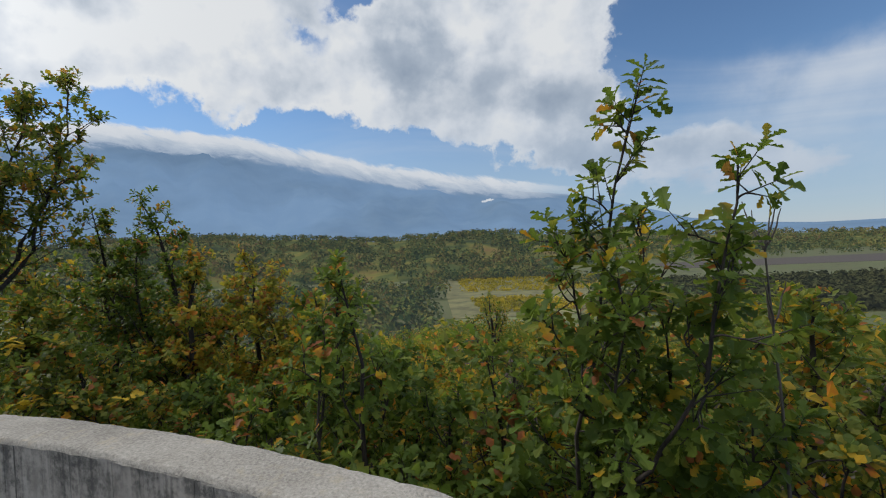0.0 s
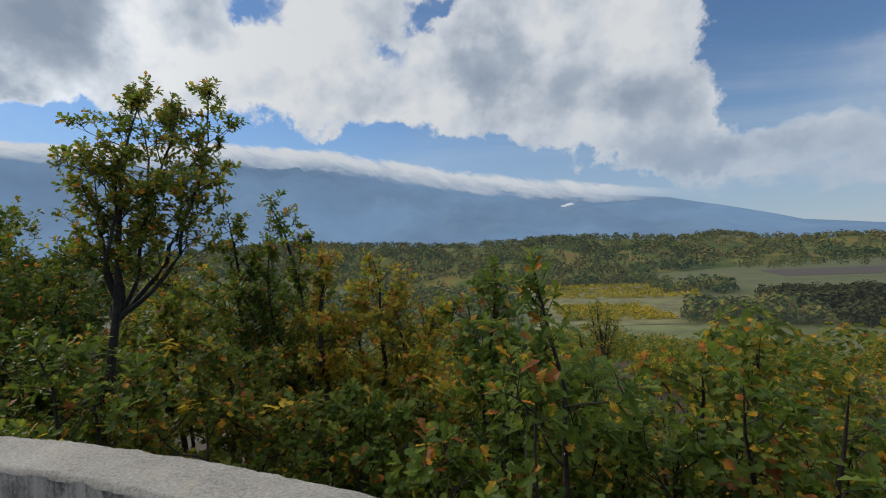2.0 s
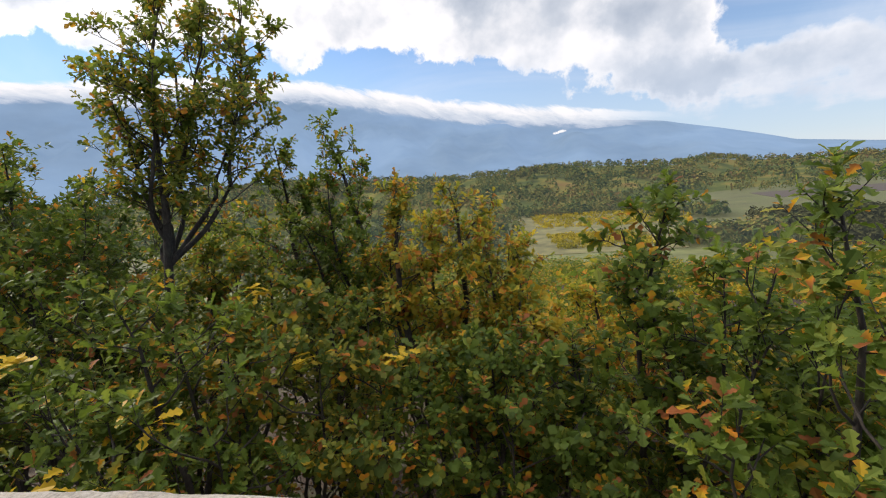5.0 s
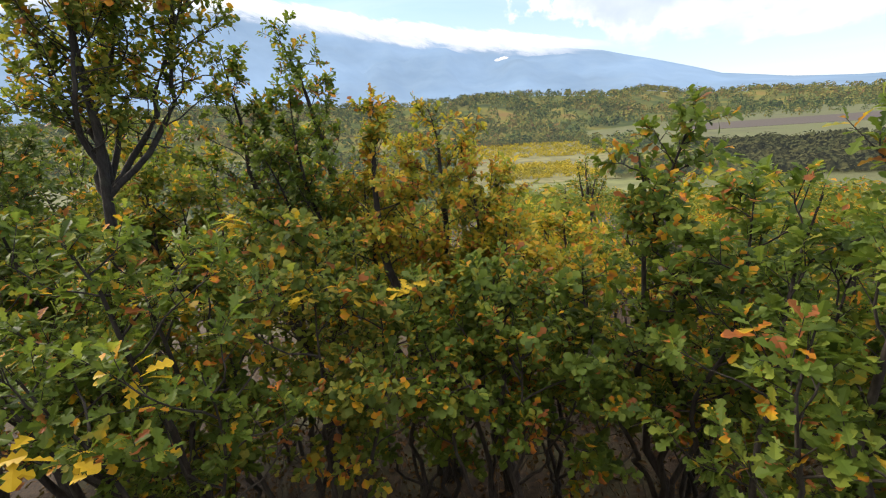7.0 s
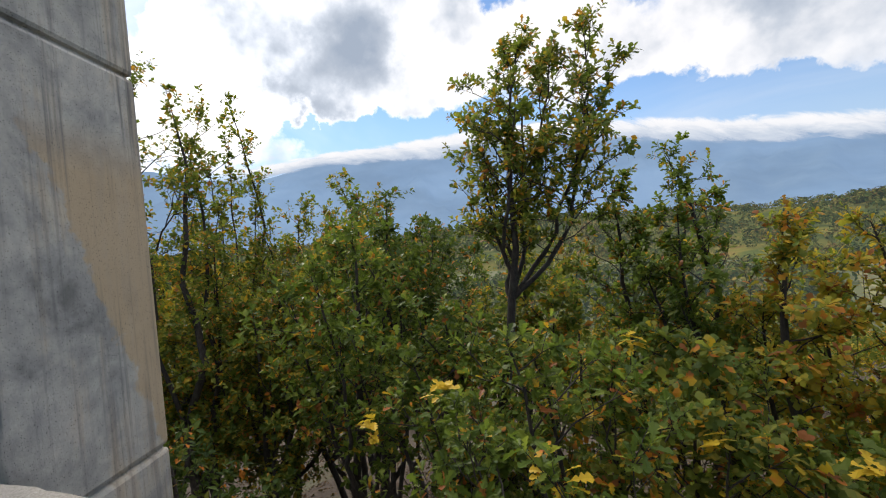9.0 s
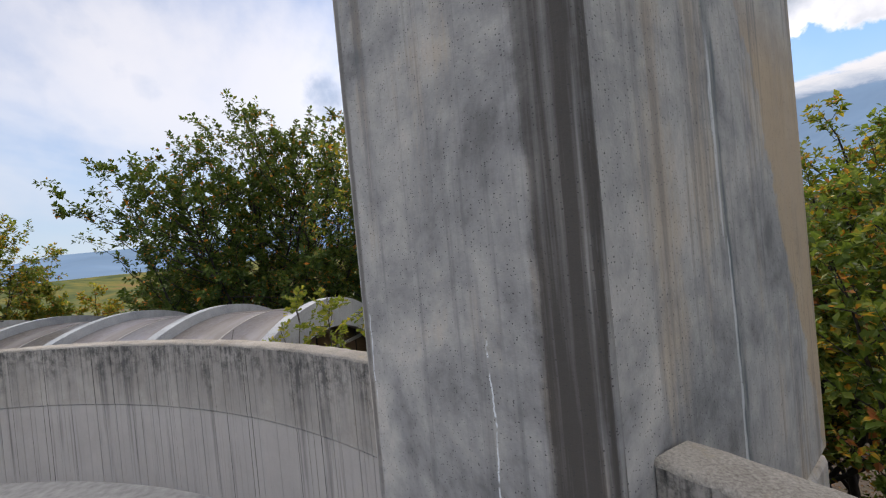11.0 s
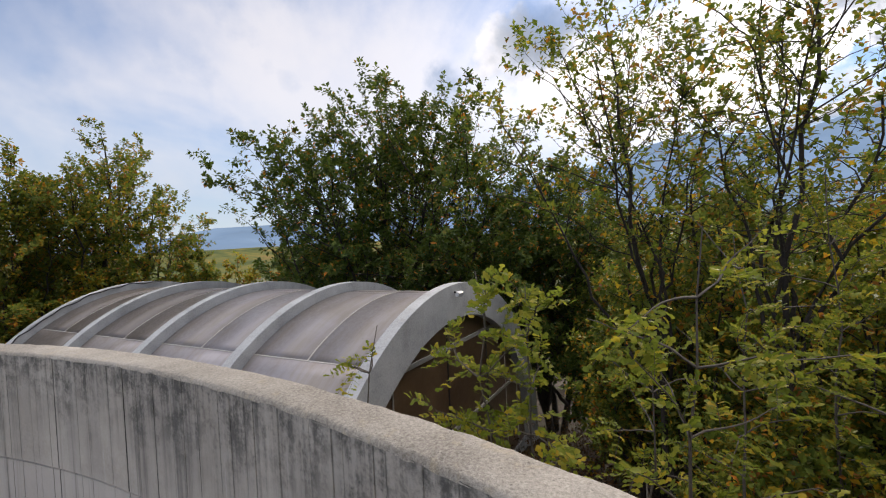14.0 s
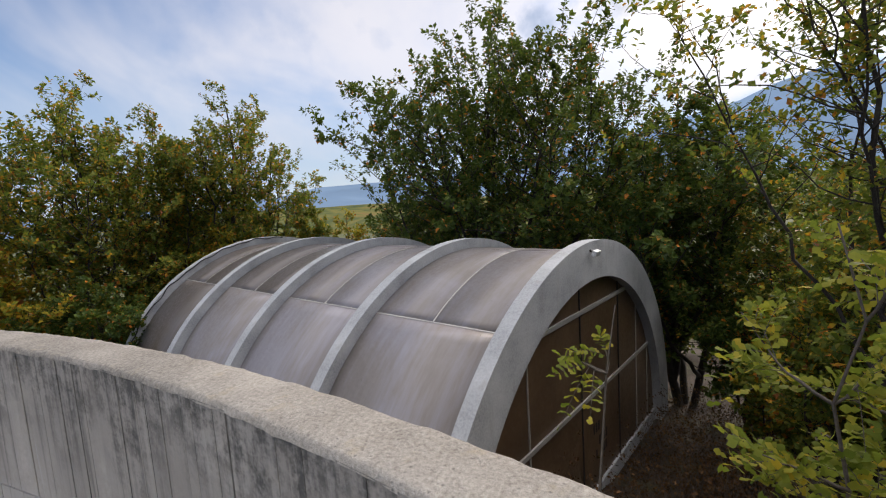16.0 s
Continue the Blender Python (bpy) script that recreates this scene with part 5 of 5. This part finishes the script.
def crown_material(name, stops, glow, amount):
    """Far crowns: colour by place, with a little haze put in as emission."""
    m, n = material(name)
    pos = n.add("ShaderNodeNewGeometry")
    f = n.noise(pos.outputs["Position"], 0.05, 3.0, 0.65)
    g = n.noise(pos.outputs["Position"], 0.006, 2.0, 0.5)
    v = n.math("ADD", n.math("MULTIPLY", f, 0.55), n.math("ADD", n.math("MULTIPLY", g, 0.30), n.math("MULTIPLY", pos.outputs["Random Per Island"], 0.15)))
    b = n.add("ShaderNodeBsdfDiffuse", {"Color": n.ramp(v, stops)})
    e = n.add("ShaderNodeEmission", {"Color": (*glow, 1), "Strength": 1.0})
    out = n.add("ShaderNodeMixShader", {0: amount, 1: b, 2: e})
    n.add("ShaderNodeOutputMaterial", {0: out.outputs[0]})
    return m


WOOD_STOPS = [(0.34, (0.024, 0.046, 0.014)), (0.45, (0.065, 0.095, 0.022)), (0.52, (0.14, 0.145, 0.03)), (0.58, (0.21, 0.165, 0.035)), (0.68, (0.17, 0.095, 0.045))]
# each crown colour also glows slightly grey-blue, standing in for haze
M_WOODCROWN = crown_material("hazed_crowns", WOOD_STOPS, (0.30, 0.36, 0.42), 0.08)
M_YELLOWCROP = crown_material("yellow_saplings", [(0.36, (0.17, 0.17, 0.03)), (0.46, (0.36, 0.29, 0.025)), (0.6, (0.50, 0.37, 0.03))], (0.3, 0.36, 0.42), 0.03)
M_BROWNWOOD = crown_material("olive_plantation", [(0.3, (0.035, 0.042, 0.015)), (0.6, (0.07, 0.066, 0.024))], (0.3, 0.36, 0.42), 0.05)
build_hills()


def in_poly(corners, n, rng):
    a, b, c, d = (np.array(p, float) for p in corners)
    u, v = rng.random((2, n, 1))
    return a * (1 - u) * (1 - v) + b * u * (1 - v) + c * u * v + d * (1 - u) * v


def field(name, corners, mat, label):
    z = PLAIN + 0.12
    v = [(x, y, z) for x, y in corners] + [(x, y, z - 0.6) for x, y in corners]
    f = [(0, 1, 2, 3)] + [(i, i + 4, (i + 1) % 4 + 4, (i + 1) % 4) for i in range(4)]
    me = mesh_of(name, v, f, mat)
    bm = bmesh.new()
    bm.from_mesh(me)
    bmesh.ops.recalc_face_normals(bm, faces=bm.faces)
    bm.to_mesh(me)
    bm.free()
    return tagged(new(name, me), label, "field", kind="structure")


M_STUBBLE = plain("pale_stubble", (0.115, 0.108, 0.040), 0.95, 0.0, 0.12, 0.45)
M_SOIL = plain("ploughed_soil", (0.05, 0.038, 0.030), 0.95, 0.0, 0.5, 0.25)
M_GRASS = plain("mown_meadow", (0.105, 0.115, 0.038), 0.95, 0.0, 0.10, 0.35)
field("field_stubble", [(2, 172), (58, 170), (116, 335), (-4, 365)], M_STUBBLE, "pale stubble field with yellow rows")
field("field_meadow", [(2, 100), (78, 96), (64, 169), (2, 170)], M_GRASS, "green meadow in the valley")
field("field_soil", [(185, 360), (420, 330), (480, 420), (200, 430)], M_SOIL, "dark ploughed field")
field("field_hay", [(480, 800), (760, 760), (800, 980), (540, 1000)], M_STUBBLE, "pale hay field far off")
rng = np.random.default_rng(77)


def rows_of(corners, rows, per, size, mat, name, label):
    a, b, c, d = (np.array(p, float) for p in corners)
    u = np.repeat(np.linspace(0, 1, rows), per)[:, None]
    v = rng.random((rows * per, 1))
    p = (a * (1 - v) + b * v) * (1 - u) + (d * (1 - v) + c * v) * u
    p = np.c_[p, np.full(len(p), PLAIN)]
    woods(name, p, size * rng.uniform(0.7, 1.3, len(p)), rng, label, mat, 16, 0.34)


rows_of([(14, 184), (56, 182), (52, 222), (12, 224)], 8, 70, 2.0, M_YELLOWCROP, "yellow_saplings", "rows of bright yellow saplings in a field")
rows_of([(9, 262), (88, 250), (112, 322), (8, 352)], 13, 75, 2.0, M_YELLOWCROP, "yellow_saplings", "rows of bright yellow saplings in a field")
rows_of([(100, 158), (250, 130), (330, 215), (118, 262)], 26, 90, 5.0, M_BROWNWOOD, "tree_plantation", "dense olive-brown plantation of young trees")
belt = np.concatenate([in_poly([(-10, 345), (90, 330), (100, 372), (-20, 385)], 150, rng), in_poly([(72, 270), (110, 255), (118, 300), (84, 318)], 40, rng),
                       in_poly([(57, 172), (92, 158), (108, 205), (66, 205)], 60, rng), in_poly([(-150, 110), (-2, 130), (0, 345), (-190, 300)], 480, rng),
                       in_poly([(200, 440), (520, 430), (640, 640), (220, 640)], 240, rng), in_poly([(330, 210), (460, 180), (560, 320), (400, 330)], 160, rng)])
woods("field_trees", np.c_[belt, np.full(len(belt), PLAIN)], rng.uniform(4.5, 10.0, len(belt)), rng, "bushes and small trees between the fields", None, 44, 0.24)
# the slope below the platform
sl = []
while len(sl) < 300:
    a, r = rng.uniform(-75, 160), rng.uniform(13, 125)
    x, y = polar(a, r)
    if (-26 < a < 10 and r > 18) or (-34 < a < 12 and r > 34) or (84 < a < 150 and r < 38) or (55 < a < 100 and r < 24):
        continue
    if (121 < a < 133 and r < 75) or (113 < a < 140 and r < 60):
        continue
    sl.append((x, y))
sl = np.array(sl)
dist = np.hypot(sl[:, 0], sl[:, 1])
woods("slope_trees", np.c_[sl, ground_z(sl[:, 0], sl[:, 1])], rng.uniform(2.4, 4.0, len(sl)) * np.clip(dist / 32, 0.9, 2.2), rng, "green and golden trees on the slope below", M_OLIVE, 320, 0.115)

bush = []
while len(bush) < 130:
    a, r = rng.uniform(-34, 14), rng.uniform(15, 60)
    bush.append(polar(a, r))
bush = np.array(bush)
woods("slope_bushes", np.c_[bush, ground_z(bush[:, 0], bush[:, 1])], rng.uniform(1.6, 2.4, len(bush)) * np.clip(np.hypot(bush[:, 0], bush[:, 1]) / 30, 0.9, 1.6), rng, "low green and yellow bushes on the slope", M_OLIVE, 320, 0.085)

# ---------------------------------------------------------------- the mountain and its cap of cloud
RIDGE = [(-180, 0.3), (-90, 0.4), (-60, 0.4), (-40, 0.35), (-35, 0.7), (-29, 1.6), (-27, 2.3), (-22, 3.8), (-17, 5.2), (-15, 5.5), (-5, 6.9), (6, 8.8), (15.6, 10.8), (24, 12.2), (34, 12.6), (43, 12.2), (50, 11.9), (57, 11.2),
         (64, 9.3), (70, 9.6), (75, 10.6), (79, 9.7), (82, 8.5), (90, 7.0), (105, 4.8), (118, 3.0), (131, 2.6), (136, 1.6), (142, 1.0), (160, 0.5), (180, 0.3)]


def build_mountain():
    az = np.linspace(-70, 165, 420)
    t = np.linspace(0, 1.25, 30)
    far = 3600.0
    v = np.zeros((len(t), len(az), 3))
    for i, tt in enumerate(t):
        for j, a in enumerate(az):
            top = far * math.tan(radians(float(interp(RIDGE, a)))) - PLAIN
            r = 1700 + (far - 1700) * tt
            s = min(tt, 1.0)
            gully = noise.fractal(Vector((a * 0.16, tt * 1.6, 3.0)), 0.9, 2.0, 5)
            z = PLAIN + top * (0.08 * s + 0.92 * s ** 1.7) * (1 + 0.42 * gully * math.sin(s * math.pi)) - (max(0, tt - 1) * 500)
            x, y = polar(a, r)
            v[i, j] = (x, y, z)
    i = np.arange(len(t) - 1)[:, None] * len(az) + np.arange(len(az) - 1)[None]
    q = np.stack([i, i + len(az), i + len(az) + 1, i + 1], -1).reshape(-1, 4)
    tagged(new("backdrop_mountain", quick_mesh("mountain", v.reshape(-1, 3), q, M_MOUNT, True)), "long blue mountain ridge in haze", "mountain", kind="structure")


build_mountain()


def cloud_material():
    m, n = material("cap_cloud")
    uv = n.add("ShaderNodeUVMap").outputs[0]
    u, v, _ = n.add("ShaderNodeSeparateXYZ", {0: uv}).outputs
    f = n.noise(n.add("ShaderNodeCombineXYZ", {0: n.math("MULTIPLY_ADD", v, 1.1, n.math("MULTIPLY", u, 1.6)), 1: n.math("MULTIPLY", v, 1.9), 2: 0.0}), 1.0, 9.0, 0.66, 0.4)
    body = n.math("SUBTRACT", 1.0, n.math("POWER", n.math("ABSOLUTE", n.math("MULTIPLY_ADD", v, 2.0, -1.0)), 2.0))
    a = n.span(n.math("MULTIPLY_ADD", n.math("SUBTRACT", f, 0.5), 1.9, body), 0.25, 0.80, smooth=True)
    # daylight painted in: the cloud glows, grey-blue below and white on top
    tone = n.ramp(n.math("ADD", n.math("MULTIPLY", v, 0.55), n.math("MULTIPLY", f, 0.55)), [(0.30, (0.36, 0.46, 0.62)), (0.50, (0.66, 0.73, 0.82)), (0.62, (0.90, 0.92, 0.95)), (0.85, (1.0, 1.0, 1.0))])
    e = n.add("ShaderNodeEmission", {"Color": tone, "Strength": 0.95})
    t = n.add("ShaderNodeBsdfTransparent")
    ends = n.math("MULTIPLY", n.span(u, 0.0, 1.5, smooth=True), n.span(u, 16.0, 13.5, smooth=True))
    out = n.add("ShaderNodeMixShader", {0: n.math("MULTIPLY", a, ends), 1: t.outputs[0], 2: e.outputs[0]})
    n.add("ShaderNodeOutputMaterial", {0: out.outputs[0]})
    return m


M_CAP = cloud_material()


def cap_cloud(rows, label):
    """A bank of cloud lying along the ridge. rows: azimuth, lower and upper edge (degrees)."""
    a = np.array(rows, float)
    az = np.linspace(a[0, 0], a[-1, 0], 120)
    order = np.argsort(a[:, 0])
    lo, hi = (np.interp(az, a[order, 0], a[order, c]) for c in (1, 2))
    vs, uv, fs = [], [], []
    for i in range(120):
        for k in range(9):
            el = lo[i] + (hi[i] - lo[i]) * k / 8
            r = 3380 - 90 * math.sin(math.pi * k / 8)
            x, y = polar(az[i], r)
            vs.append((x, y, r * math.tan(radians(el))))
            uv.append((16.0 * i / 119, k / 8))
    for i in range(119):
        for k in range(8):
            j = i * 9 + k
            fs.append((j, j + 9, j + 10, j + 1))
    me = mesh_of("cap_cloud", vs, fs, M_CAP, True)
    lay = me.uv_layers.new(name="UVMap")
    for lp in me.loops:
        lay.data[lp.index].uv = uv[lp.vertex_index]
    ob = tagged(new("backdrop_cloud", me), label, "cloud", kind="structure")
    ob.visible_shadow = False


cap_cloud([(72, 8.9, 10.6), (64, 9.0, 11.2), (57, 10.6, 12.4), (50, 10.6, 13.2), (43, 10.4, 13.6), (36, 11.0, 14.3), (30, 10.8, 14.0), (24, 10.6, 13.8), (15.6, 9.0, 12.4), (6, 7.2, 10.5), (-5, 5.2, 8.9), (-12, 4.7, 7.3), (-17, 4.9, 6.3), (-21, 4.2, 4.9)], "long white bank of cloud lying on the ridge")
cap_cloud([(-4.9, 4.7, 5.3), (-6.2, 4.6, 5.6), (-7.4, 4.7, 5.2)], "small white patch of cloud on the mountain side")
